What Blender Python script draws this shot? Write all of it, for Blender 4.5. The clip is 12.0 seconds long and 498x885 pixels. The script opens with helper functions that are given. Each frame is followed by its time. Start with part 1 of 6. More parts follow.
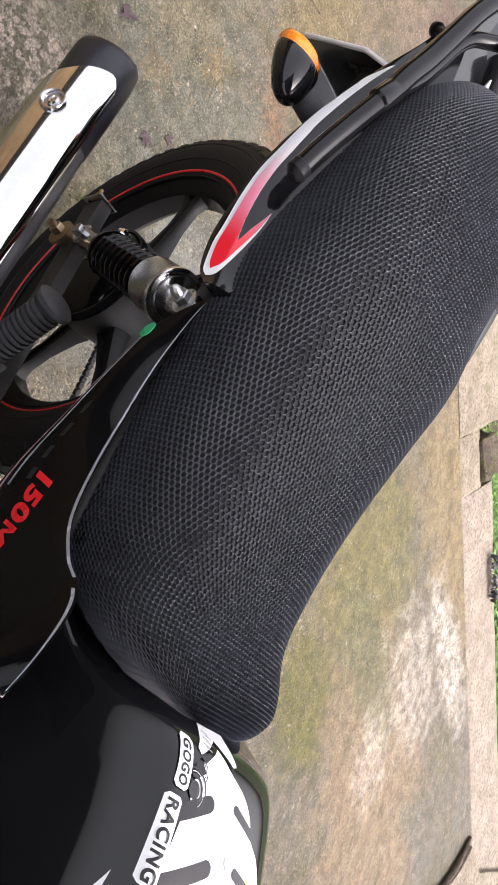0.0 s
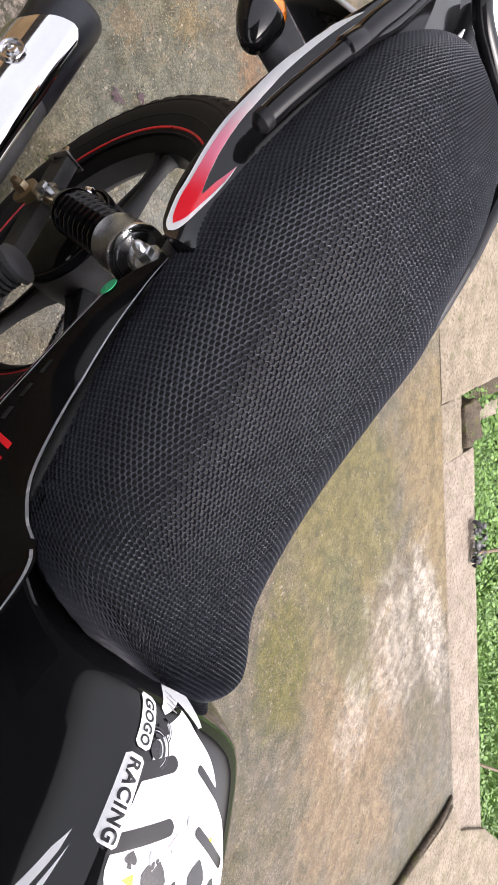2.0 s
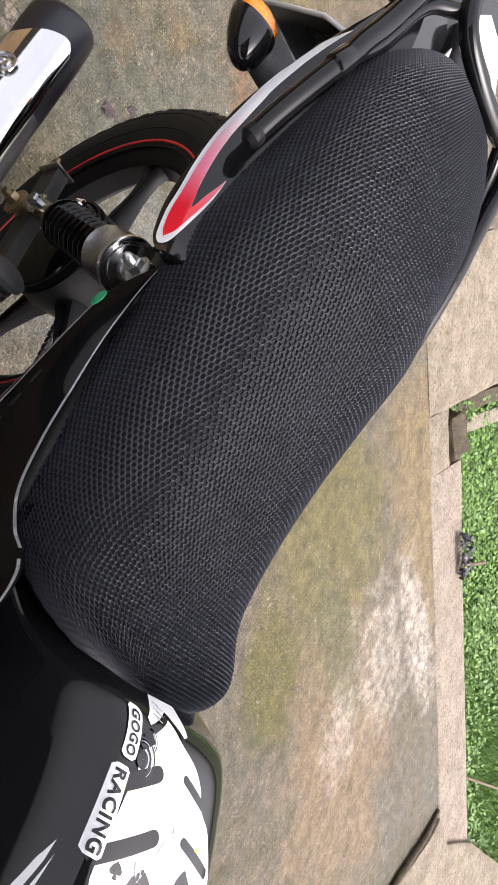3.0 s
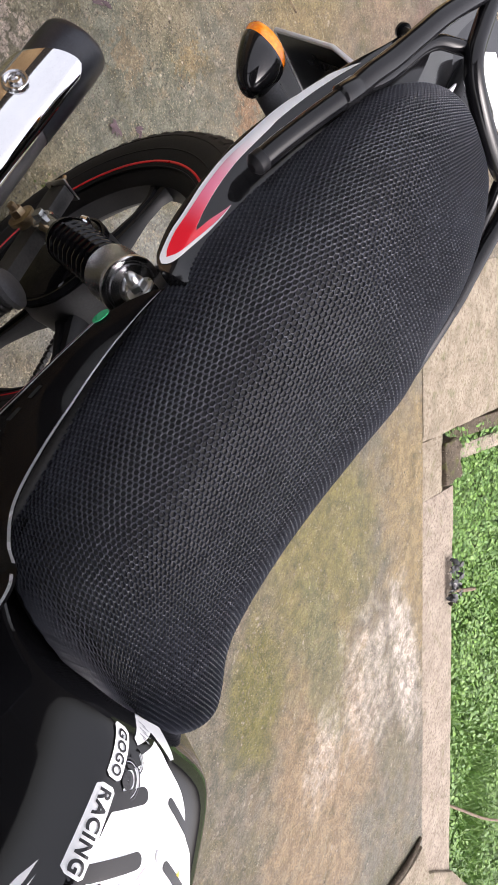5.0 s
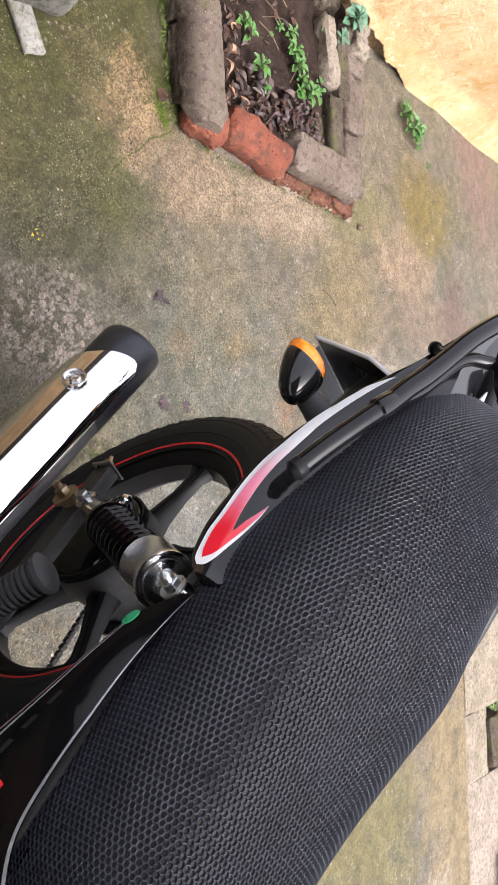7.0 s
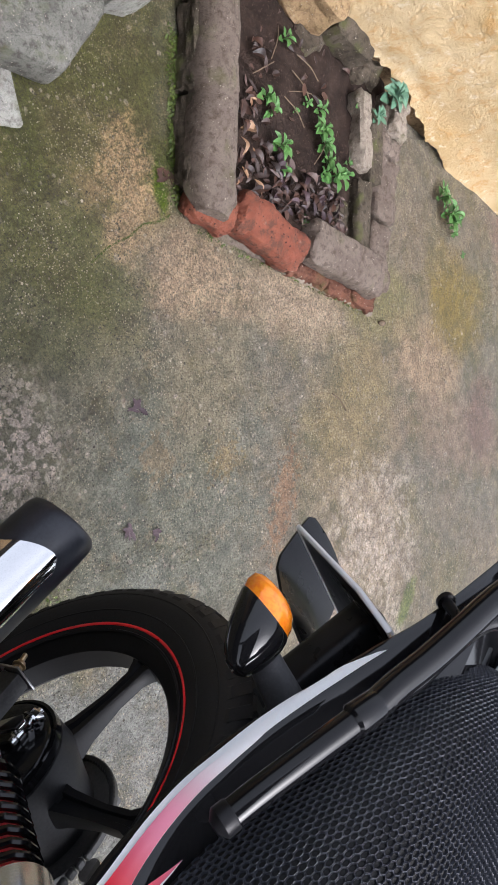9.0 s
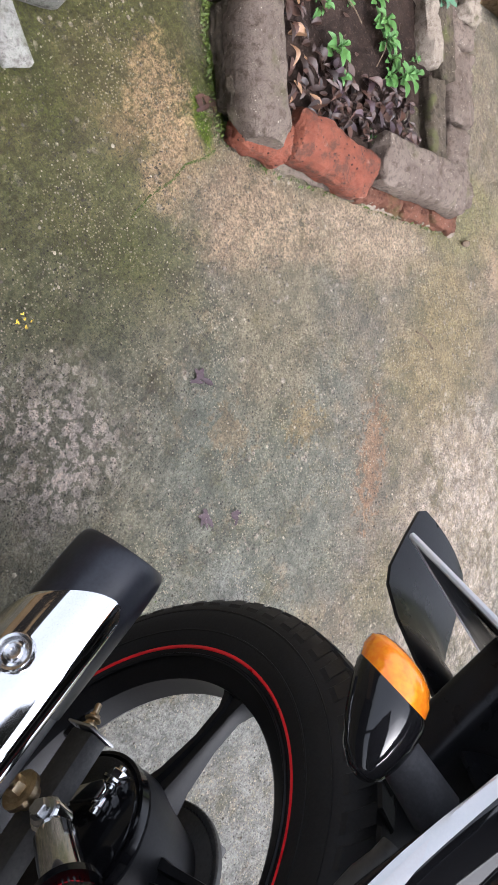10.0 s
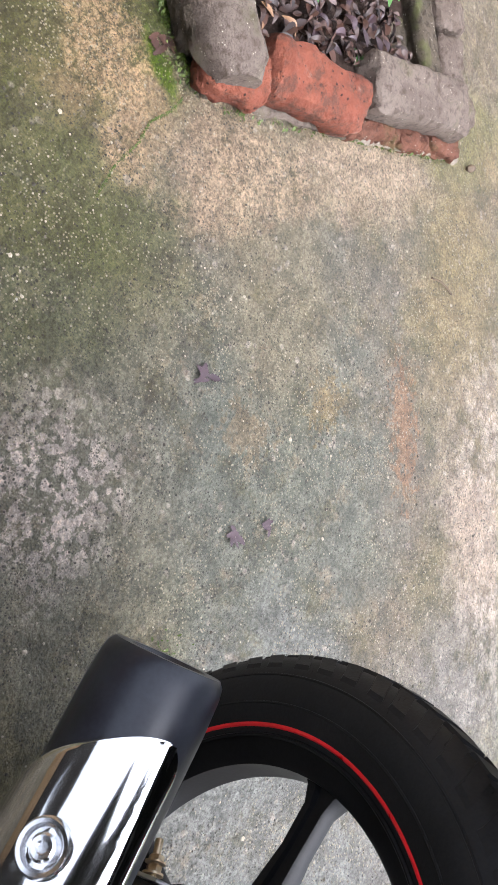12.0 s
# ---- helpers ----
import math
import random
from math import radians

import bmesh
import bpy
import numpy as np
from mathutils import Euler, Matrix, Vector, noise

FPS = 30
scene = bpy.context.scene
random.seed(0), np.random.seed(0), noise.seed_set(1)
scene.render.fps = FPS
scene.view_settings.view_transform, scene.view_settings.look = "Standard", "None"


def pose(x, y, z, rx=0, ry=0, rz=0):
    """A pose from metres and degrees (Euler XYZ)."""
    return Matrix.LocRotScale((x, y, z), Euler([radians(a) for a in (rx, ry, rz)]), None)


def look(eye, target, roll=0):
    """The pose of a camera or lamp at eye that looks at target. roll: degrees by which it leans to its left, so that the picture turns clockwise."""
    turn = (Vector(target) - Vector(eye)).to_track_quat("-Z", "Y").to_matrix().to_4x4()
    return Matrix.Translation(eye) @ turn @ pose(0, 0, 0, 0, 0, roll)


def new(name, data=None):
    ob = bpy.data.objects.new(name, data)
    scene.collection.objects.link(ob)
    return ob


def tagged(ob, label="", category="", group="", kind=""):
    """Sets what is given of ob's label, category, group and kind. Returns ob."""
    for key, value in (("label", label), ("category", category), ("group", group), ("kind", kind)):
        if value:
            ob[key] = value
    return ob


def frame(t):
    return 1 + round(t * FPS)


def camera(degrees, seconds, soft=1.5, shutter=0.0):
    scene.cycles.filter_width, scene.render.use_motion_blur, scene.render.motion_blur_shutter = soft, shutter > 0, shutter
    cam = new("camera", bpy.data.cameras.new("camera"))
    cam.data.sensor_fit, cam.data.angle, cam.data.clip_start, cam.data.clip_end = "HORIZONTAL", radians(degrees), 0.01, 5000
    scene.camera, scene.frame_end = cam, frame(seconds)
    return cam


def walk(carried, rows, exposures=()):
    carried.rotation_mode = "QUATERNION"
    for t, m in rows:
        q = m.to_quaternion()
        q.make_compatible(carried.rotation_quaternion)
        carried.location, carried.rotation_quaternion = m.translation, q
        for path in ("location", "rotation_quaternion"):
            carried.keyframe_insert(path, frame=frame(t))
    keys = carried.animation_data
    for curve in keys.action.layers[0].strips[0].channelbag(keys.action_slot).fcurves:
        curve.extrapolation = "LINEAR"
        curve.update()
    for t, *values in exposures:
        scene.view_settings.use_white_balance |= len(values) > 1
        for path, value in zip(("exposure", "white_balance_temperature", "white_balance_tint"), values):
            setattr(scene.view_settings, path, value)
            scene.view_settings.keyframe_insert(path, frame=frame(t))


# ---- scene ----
cam = camera(36.0, 12.0)
PATH = [
    (0, (0.564, -0.56, 1.264), (-0.201, 0.775, -0.014), 95.4),
    (0.5, (0.555, -0.544, 1.272), (-0.146, 0.838, 0.007), 95.7),
    (1, (0.557, -0.537, 1.271), (-0.142, 0.847, 0.007), 96.3),
    (1.5, (0.561, -0.533, 1.271), (-0.125, 0.865, 0.016), 96.6),
    (2, (0.56, -0.534, 1.273), (-0.154, 0.858, 0.027), 96.6),
    (2.5, (0.561, -0.538, 1.275), (-0.175, 0.856, 0.044), 96.5),
    (3, (0.562, -0.537, 1.277), (-0.189, 0.854, 0.051), 96.2),
    (5, (0.561, -0.544, 1.277), (-0.235, 0.83, 0.061), 97.1),
    (5.5, (0.562, -0.541, 1.275), (-0.253, 0.818, 0.054), 96.2),
    (6, (0.561, -0.547, 1.275), (-0.31, 0.757, 0.033), 93.9),
    (6.5, (0.562, -0.563, 1.253), (-0.35, 0.569, -0.121), 90.2),
    (7, (0.504, -0.579, 1.266), (-0.709, 0.343, -0.03), 85.2),
    (7.2, (0.5, -0.592, 1.262), (-0.759, 0.262, -0.036), 84.6),
    (8.8, (0.288, -0.622, 1.188), (-0.991, 0.171, -0.13), 88.0),
    (9, (0.178, -0.609, 1.161), (-1.059, 0.235, -0.164), 88.4),
    (9.5, (0.055, -0.581, 1.071), (-1.083, 0.321, -0.304), 88.4),
    (10, (0.033, -0.595, 1.026), (-0.988, 0.313, -0.435), 88.4),
    (10.5, (-0.046, -0.588, 0.917), (-0.951, 0.375, -0.584), 93.1),
    (11, (-0.078, -0.608, 0.857), (-1.016, 0.292, -0.663), 85.5),
    (11.5, (-0.1, -0.583, 0.861), (-1.064, 0.405, -0.586), 84.4),
    (12, (-0.095, -0.583, 0.854), (-1.038, 0.424, -0.595), 84.0),
]
EXPOSURES = [(0.0, 1.83, 6500, 17), (2.0, 1.72, 6500, 17), (5.5, 1.63, 6500, 17), (6.0, 1.73, 6500, 17), (6.5, 1.88, 6600, 17), (7.2, 1.90, 6300, 16), (8.8, 1.42, 6100, 14), (9.0, 1.42, 6000, 14), (9.5, 1.66, 5950, 14), (10.0, 1.74, 5900, 14), (10.5, 2.08, 5850, 14), (12.0, 2.0, 5850, 14)]
walk(cam, [(t, look(eye, target, roll)) for t, eye, target, roll in PATH], EXPOSURES)

# ---- daylight: an overcast sky ----
SUN_EL, SUN_AZ = radians(62), radians(40)
world = bpy.data.worlds.new("overcast_sky")
scene.world = world
world.use_nodes = True
wn, wl = world.node_tree.nodes, world.node_tree.links
wn.clear()
sky = wn.new("ShaderNodeTexSky")
sky.sky_type, sky.sun_disc, sky.sun_elevation, sky.sun_rotation = "NISHITA", False, SUN_EL, SUN_AZ
sky.air_density, sky.dust_density, sky.ozone_density = 1.4, 9.0, 1.0
hsv = wn.new("ShaderNodeHueSaturation")
hsv.inputs["Saturation"].default_value = 0.28
bgn = wn.new("ShaderNodeBackground")
bgn.inputs["Strength"].default_value = 0.15
wout = wn.new("ShaderNodeOutputWorld")
wl.new(sky.outputs[0], hsv.inputs["Color"])
wl.new(hsv.outputs[0], bgn.inputs["Color"])
wl.new(bgn.outputs[0], wout.inputs["Surface"])
sun = new("sun", bpy.data.lights.new("sun", "SUN"))
sun.data.energy, sun.data.angle, sun.data.color = 0.3, radians(60), (1.0, 0.98, 0.95)
sun.matrix_world = look((math.sin(SUN_AZ) * math.cos(SUN_EL), math.cos(SUN_AZ) * math.cos(SUN_EL), math.sin(SUN_EL)), (0, 0, 0))

# ---- materials ----


class Nodes:
    """A material's node tree with short ways to add to it."""

    def __init__(self, name, rough=0.5, metal=0.0, spec=0.5, coat=0.0):
        self.mat = bpy.data.materials.new(name)
        self.mat.use_nodes = True
        self.n, self.l = self.mat.node_tree.nodes, self.mat.node_tree.links
        self.b = self.n["Principled BSDF"]
        self.set("Roughness", rough), self.set("Metallic", metal), self.set("Specular IOR Level", spec)
        self.set("Coat Weight", coat), self.set("Coat Roughness", 0.04)
        self.co = self.n.new("ShaderNodeTexCoord").outputs["Object"]

    def set(self, key, value):
        self.b.inputs[key].default_value = value

    def link(self, a, b):
        self.l.new(a, b)

    def val(self, socket, v):
        if isinstance(v, (int, float)):
            socket.default_value = v
        elif isinstance(v, (tuple, list)):
            socket.default_value = (*v, 1.0)[:4] if len(v) == 3 and len(socket.default_value) == 4 else v
        else:
            self.link(v, socket)

    def noise(self, scale, detail=4.0, rough=0.55, at=None, distortion=0.0):
        t = self.n.new("ShaderNodeTexNoise")
        t.inputs["Scale"].default_value, t.inputs["Detail"].default_value, t.inputs["Roughness"].default_value = scale, detail, rough
        t.inputs["Distortion"].default_value = distortion
        self.link(at or self.co, t.inputs["Vector"])
        return t.outputs["Fac"]

    def voronoi(self, scale, feature="F1", at=None, out="Distance"):
        t = self.n.new("ShaderNodeTexVoronoi")
        t.feature = feature
        t.inputs["Scale"].default_value = scale
        self.link(at or self.co, t.inputs["Vector"])
        return t.outputs[out]

    def ramp(self, fac, lo, hi):
        t = self.n.new("ShaderNodeMapRange")
        t.interpolation_type = "SMOOTHSTEP"
        self.link(fac, t.inputs["Value"])
        t.inputs["From Min"].default_value, t.inputs["From Max"].default_value = lo, hi
        return t.outputs["Result"]

    def math(self, op, a, b=0.0):
        t = self.n.new("ShaderNodeMath")
        t.operation = op
        self.val(t.inputs[0], a), self.val(t.inputs[1], b)
        return t.outputs[0]

    def mix(self, fac, a, b, blend="MIX"):
        t = self.n.new("ShaderNodeMix")
        t.data_type, t.blend_type = "RGBA", blend
        self.val(t.inputs[0], fac), self.val(t.inputs[6], a), self.val(t.inputs[7], b)
        return t.outputs[2]

    def spot(self, cx, cy, rx, ry, turn=0.0, ragged=0.5, scale=9.0):
        """A stain with a ragged rim, round a place on the ground."""
        m = self.n.new("ShaderNodeMapping")
        m.vector_type = "TEXTURE"
        m.inputs["Location"].default_value, m.inputs["Rotation"].default_value = (cx, cy, 0), (0, 0, radians(turn))
        m.inputs["Scale"].default_value = (rx, ry, 1e3)
        self.link(self.co, m.inputs["Vector"])
        d = self.n.new("ShaderNodeVectorMath")
        d.operation = "LENGTH"
        self.link(m.outputs[0], d.inputs[0])
        r = self.math("ADD", d.outputs["Value"], self.math("MULTIPLY", self.math("SUBTRACT", self.noise(scale, 6, 0.65), 0.5), ragged * 2))
        return self.ramp(r, 1.1, 0.45)

    def bump(self, height, strength, distance=0.002, normal=None):
        t = self.n.new("ShaderNodeBump")
        t.inputs["Strength"].default_value, t.inputs["Distance"].default_value = strength, distance
        self.link(height, t.inputs["Height"])
        if normal:
            self.link(normal, t.inputs["Normal"])
        self.link(t.outputs[0], self.b.inputs["Normal"])
        return t.outputs[0]

    def base(self, c):
        self.val(self.b.inputs["Base Color"], c)

    def roughness(self, c):
        self.val(self.b.inputs["Roughness"], c)


def varied(name, a, b, rough=0.5, scale=30.0, fine=300.0, bump=0.2, depth=0.001, metal=0.0, spec=0.5, rvar=0.12, coat=0.0):
    """Two colours by noise at two sizes, with a fine relief and an uneven gloss."""
    m = Nodes(name, rough, metal, spec, coat)
    big, small = m.noise(scale), m.noise(fine, 3)
    m.base(m.mix(m.ramp(m.math("ADD", m.math("MULTIPLY", big, 0.65), m.math("MULTIPLY", small, 0.35)), 0.35, 0.65), a, b))
    m.roughness(m.math("ADD", m.math("MULTIPLY", m.math("SUBTRACT", big, 0.5), rvar * 2), rough))
    if bump:
        m.bump(small, bump, depth)
    return m.mat


def make_concrete():
    m = Nodes("damp_concrete", 0.55)
    n2, n3, n4 = m.noise(7, 6, 0.65), m.noise(60, 5, 0.7), m.noise(420, 3, 0.6)
    c = m.mix(m.ramp(m.noise(1.3, 5), 0.35, 0.65), (0.165, 0.165, 0.128), (0.225, 0.200, 0.150))
    c = m.mix(m.math("MULTIPLY", m.ramp(m.noise(3.1, 6, 0.7), 0.47, 0.62), 0.55), c, (0.150, 0.140, 0.070))
    c = m.mix(m.math("MULTIPLY", m.ramp(n2, 0.50, 0.68), 0.55), c, (0.255, 0.215, 0.150))

    def stain(cx, cy, rx, ry, turn, colour, most=0.8, ragged=0.7, scale=8):
        return m.mix(m.math("MULTIPLY", m.spot(cx, cy, rx, ry, turn, ragged, scale), most), c, colour)

    # the yard by the bed: grey-green and damp by the wheel, tan by the bricks, algae along the wall
    c = stain(-0.62, 0.12, 0.50, 0.36, 20, (0.165, 0.184, 0.145), 0.75)
    c = stain(-0.40, 0.80, 0.45, 0.35, 0, (0.27, 0.262, 0.225), 0.7)
    c = stain(-0.52, -0.52, 0.46, 0.38, 0, (0.195, 0.182, 0.090), 0.9)
    c = stain(-0.22, 0.38, 0.36, 0.30, 30, (0.245, 0.257, 0.228), 0.8)
    c = stain(-0.84, -0.70, 0.36, 0.26, 0, (0.085, 0.092, 0.032), 0.92)
    c = stain(-0.20, -0.14, 0.34, 0.26, 20, (0.195, 0.180, 0.100), 0.85)
    c = stain(-0.91, -0.50, 0.13, 0.20, 25, (0.36, 0.285, 0.180), 0.85, 0.8, 14)
    c = stain(-1.00, -0.28, 0.20, 0.13, 30, (0.30, 0.245, 0.170), 0.85, 0.8, 14)
    c = stain(-0.90, -0.08, 0.26, 0.15, 40, (0.240, 0.220, 0.150), 0.8)
    c = stain(-1.27, -0.06, 0.30, 0.15, 136, (0.335, 0.285, 0.195), 0.85, 0.7, 12)
    c = stain(-1.30, 0.33, 0.34, 0.22, 30, (0.270, 0.228, 0.128), 0.7)
    c = stain(-1.62, 0.14, 0.26, 0.14, 136, (0.205, 0.195, 0.100), 0.8)
    c = stain(-1.74, 0.42, 0.26, 0.16, 136, (0.37, 0.295, 0.205), 0.85)
    c = stain(-2.02, 0.36, 0.22, 0.20, 136, (0.215, 0.175, 0.062), 0.85)
    c = stain(-1.80, 0.74, 0.50, 0.15, 136, (0.245, 0.200, 0.150), 0.8)
    c = stain(-1.05, 0.68, 0.36, 0.30, 30, (0.335, 0.290, 0.215), 0.85)
    c = stain(-0.93, 0.31, 0.15, 0.045, 37, (0.33, 0.205, 0.125), 0.6, 2.4, 55)
    c = stain(-0.82, 0.12, 0.06, 0.045, 0, (0.30, 0.225, 0.110), 0.5, 2.6, 55)
    c = stain(-0.66, 0.0, 0.05, 0.06, 0, (0.27, 0.205, 0.120), 0.45, 2.6, 55)
    c = stain(-1.045, -0.49, 0.11, 0.030, -44, (0.055, 0.080, 0.018), 0.95, 0.8, 20)
    c = stain(-0.975, -0.46, 0.055, 0.03, -44, (0.080, 0.105, 0.020), 0.9, 0.9, 24)
    c = stain(-0.98, -0.66, 0.30, 0.22, 40, (0.105, 0.105, 0.042), 0.85, 0.9, 11)
    # the garden's side: yellow-green algae, sandy wear
    c = stain(-0.23, 1.45, 0.70, 0.40, 45, (0.215, 0.200, 0.085), 0.85, 0.8, 5)
    c = stain(-0.75, 1.95, 0.60, 0.40, 45, (0.330, 0.270, 0.155), 0.85, 0.9, 6)
    c = stain(0.40, 2.05, 0.65, 0.40, 45, (0.345, 0.270, 0.175), 0.85, 0.9, 6)
    c = stain(0.05, 1.75, 0.40, 0.14, 60, (0.165, 0.170, 0.090), 0.75, 0.9, 8)
    c = stain(-0.45, 2.35, 0.40, 0.20, 45, (0.310, 0.255, 0.150), 0.8)
    # lime bloom: pale and broken
    broken = m.ramp(m.noise(26, 9, 0.85), 0.40, 0.55)
    c = stain(0.28, 1.43, 0.30, 0.16, 45, (0.155, 0.150, 0.040), 0.8, 0.8, 7)
    lime = m.math("MAXIMUM", m.spot(-0.20, 2.30, 0.42, 0.13, 57, 0.8, 9), m.math("MULTIPLY", m.math("MAXIMUM", m.spot(-0.02, 2.08, 0.32, 0.22, 50, 1.0, 10), m.spot(0.30, 1.96, 0.20, 0.13, 40, 1.0, 11)), 0.6))
    c = m.mix(m.math("MULTIPLY", lime, m.math("ADD", m.math("MULTIPLY", broken, 0.9), 0.08)), c, (0.78, 0.73, 0.63))
    # lichen blots, over ground lightened in colour to offset the bike's shade
    c = stain(-0.40, -0.24, 0.34, 0.26, 30, (0.235, 0.235, 0.178), 0.75)
    edge = m.math("MULTIPLY", m.math("SUBTRACT", m.noise(190, 4, 0.6), 0.5), 0.5)
    blot = m.math("MULTIPLY", m.ramp(m.math("ADD", m.voronoi(62), edge), 0.58, 0.46), m.ramp(m.voronoi(62, out="Color"), 0.40, 0.44))
    blot = m.math("MAXIMUM", blot, m.ramp(m.noise(36, 7, 0.75), 0.50, 0.55))
    lichen = m.math("MAXIMUM", m.spot(-0.385, -0.235, 0.15, 0.15, 30, 0.7, 12), m.math("MULTIPLY", m.spot(-1.0, 0.75, 0.5, 0.3, 30, 0.9, 7), 0.55))
    c = m.mix(m.math("MULTIPLY", lichen, m.math("MULTIPLY", blot, 0.95)), c, (0.68, 0.62, 0.52))
    c = m.mix(m.math("MULTIPLY", m.math("MULTIPLY", m.ramp(m.voronoi(52, "SMOOTH_F1"), 0.24, 0.14), m.ramp(m.noise(9, 3), 0.48, 0.60)), 0.8), c, (0.42, 0.385, 0.315))
    # mottling at three sizes
    c = m.mix(m.math("MULTIPLY", m.ramp(m.noise(8, 9, 0.78), 0.50, 0.64), 0.6), c, (0.105, 0.095, 0.045))
    c = m.mix(m.math("MULTIPLY", m.ramp(m.noise(15, 9, 0.8), 0.53, 0.66), 0.6), c, (0.345, 0.295, 0.200))
    # bare sandy patches round the bed's corner, darker algae beside them
    c = stain(-0.60, -0.42, 0.22, 0.20, 20, (0.115, 0.122, 0.055), 0.65)
    c = stain(-0.74, -0.33, 0.07, 0.13, 60, (0.120, 0.130, 0.055), 0.6)
    grit = m.ramp(m.noise(75, 8, 0.8), 0.42, 0.56)
    for cx, cy, rx, ry, turn, colour in ((-0.93, -0.50, 0.12, 0.09, 50, (0.52, 0.40, 0.26)), (-0.85, -0.41, 0.07, 0.05, 30, (0.50, 0.39, 0.26)), (-0.98, -0.24, 0.20, 0.10, 140, (0.46, 0.37, 0.26)), (-1.25, -0.04, 0.22, 0.10, 140, (0.46, 0.38, 0.28)), (-0.90, 0.64, 0.15, 0.13, 40, (0.46, 0.385, 0.295))):
        c = m.mix(m.math("MULTIPLY", m.spot(cx, cy, rx, ry, turn, 1.0, 14), m.math("ADD", m.math("MULTIPLY", grit, 0.68), 0.10)), c, colour)
    c = stain(-1.20, 0.915, 0.10, 0.035, 20, (0.130, 0.165, 0.055), 0.8, 0.9, 18)
    c = stain(-1.96, 0.75, 0.16, 0.12, 40, (0.170, 0.125, 0.105), 0.75, 1.0, 10)
    c = stain(-2.56, 0.45, 0.40, 0.20, 70, (0.250, 0.180, 0.150), 0.75, 0.9, 8)
    c = stain(-0.988, -0.435, 0.065, 0.020, 67, (0.095, 0.150, 0.018), 0.95, 0.9, 26)
    # relief shade multiplied into the colour; grain and n4 also drive the bump
    tone = m.math("ADD", m.math("MULTIPLY", m.ramp(m.noise(21, 9, 0.8), 0.38, 0.62), 0.60), 0.69)
    grain = m.noise(150, 6, 0.75)
    tone = m.math("MULTIPLY", tone, m.math("ADD", m.math("MULTIPLY", m.ramp(grain, 0.37, 0.63), 0.56), 0.72))
    tone = m.math("MULTIPLY", tone, m.math("ADD", m.math("MULTIPLY", m.ramp(n4, 0.36, 0.64), 0.3), 0.85))
    c = m.mix(1.0, c, tone, "MULTIPLY")
    c = m.mix(1.0, c, (0.985, 0.945, 0.99), "MULTIPLY")
    rich = m.n.new("ShaderNodeHueSaturation")
    rich.inputs["Saturation"].default_value, rich.inputs["Value"].default_value = 1.25, 0.89
    m.link(c, rich.inputs["Color"])
    c = rich.outputs[0]
    # pits, sand grains and larger flecks, each cell drawn by lot

    def flecks(scale, size, share, where, colour, most=1.0):
        near = m.ramp(m.math("ADD", m.voronoi(scale), m.math("MULTIPLY", m.math("SUBTRACT", m.noise(scale * 2.2, 2), 0.5), size * 0.9)), size, size * 0.72)
        lot = m.ramp(m.voronoi(scale, out="Color"), share, share + 0.02)
        return m.mix(m.math("MULTIPLY", m.math("MULTIPLY", near, lot), m.math("MULTIPLY", where, most)), c, colour)

    sandy, worn = m.ramp(m.noise(6, 5, 0.7), 0.42, 0.58), m.ramp(m.noise(9, 5, 0.7), 0.45, 0.60)
    c = flecks(170, 0.32, 0.51, worn, (0.046, 0.042, 0.030), 0.85)
    c = flecks(330, 0.40, 0.52, m.ramp(m.noise(13, 4), 0.40, 0.55), (0.055, 0.050, 0.038), 0.8)
    c = flecks(62, 0.16, 0.58, worn, (0.040, 0.034, 0.024), 0.9)
    c = flecks(105, 0.22, 0.60, m.ramp(m.noise(5, 4), 0.35, 0.50), (0.034, 0.030, 0.024), 0.9)
    c = flecks(235, 0.40, 0.56, sandy, (0.40, 0.345, 0.235), 0.85)
    c = flecks(110, 0.20, 0.66, m.ramp(m.noise(4, 4), 0.40, 0.55), (0.46, 0.415, 0.31), 0.85)
    c = flecks(46, 0.10, 0.69, sandy, (0.52, 0.48, 0.40), 0.85)
    m.base(c)
    m.roughness(m.math("ADD", m.math("MULTIPLY", n2, 0.35), 0.36))
    h = m.math("ADD", m.math("MULTIPLY", n3, 1.7), m.math("ADD", m.math("MULTIPLY", n4, 0.12), m.math("MULTIPLY", grain, 0.5)))
    m.bump(h, 1.0, 0.026)
    return m.mat


def make_brick():
    m = Nodes("red_brick", 0.85, spec=0.25)
    n1, n2, n3 = m.noise(18, 5, 0.65), m.noise(90, 5, 0.7), m.noise(500, 3)
    c = m.mix(m.ramp(n1, 0.3, 0.7), (0.20, 0.060, 0.036), (0.30, 0.100, 0.058))
    c = m.mix(m.ramp(n2, 0.5, 0.75), c, (0.27, 0.085, 0.045))
    c = m.mix(m.math("MULTIPLY", m.ramp(m.voronoi(95), 0.30, 0.14), m.ramp(m.noise(40, 2), 0.47, 0.55)), c, (0.045, 0.02, 0.014))
    c = m.mix(m.math("MULTIPLY", m.ramp(m.noise(30, 4), 0.62, 0.78), 0.6), c, (0.45, 0.34, 0.26))
    c = m.mix(m.math("MULTIPLY", m.ramp(m.noise(26, 8, 0.8), 0.46, 0.60), 0.8), c, (0.110, 0.052, 0.036))
    m.base(c)
    m.bump(m.math("ADD", m.math("ADD", n2, m.math("MULTIPLY", m.noise(38, 6, 0.7), 1.6)), m.math("MULTIPLY", n3, 0.4)), 1.0, 0.014)
    return m.mat


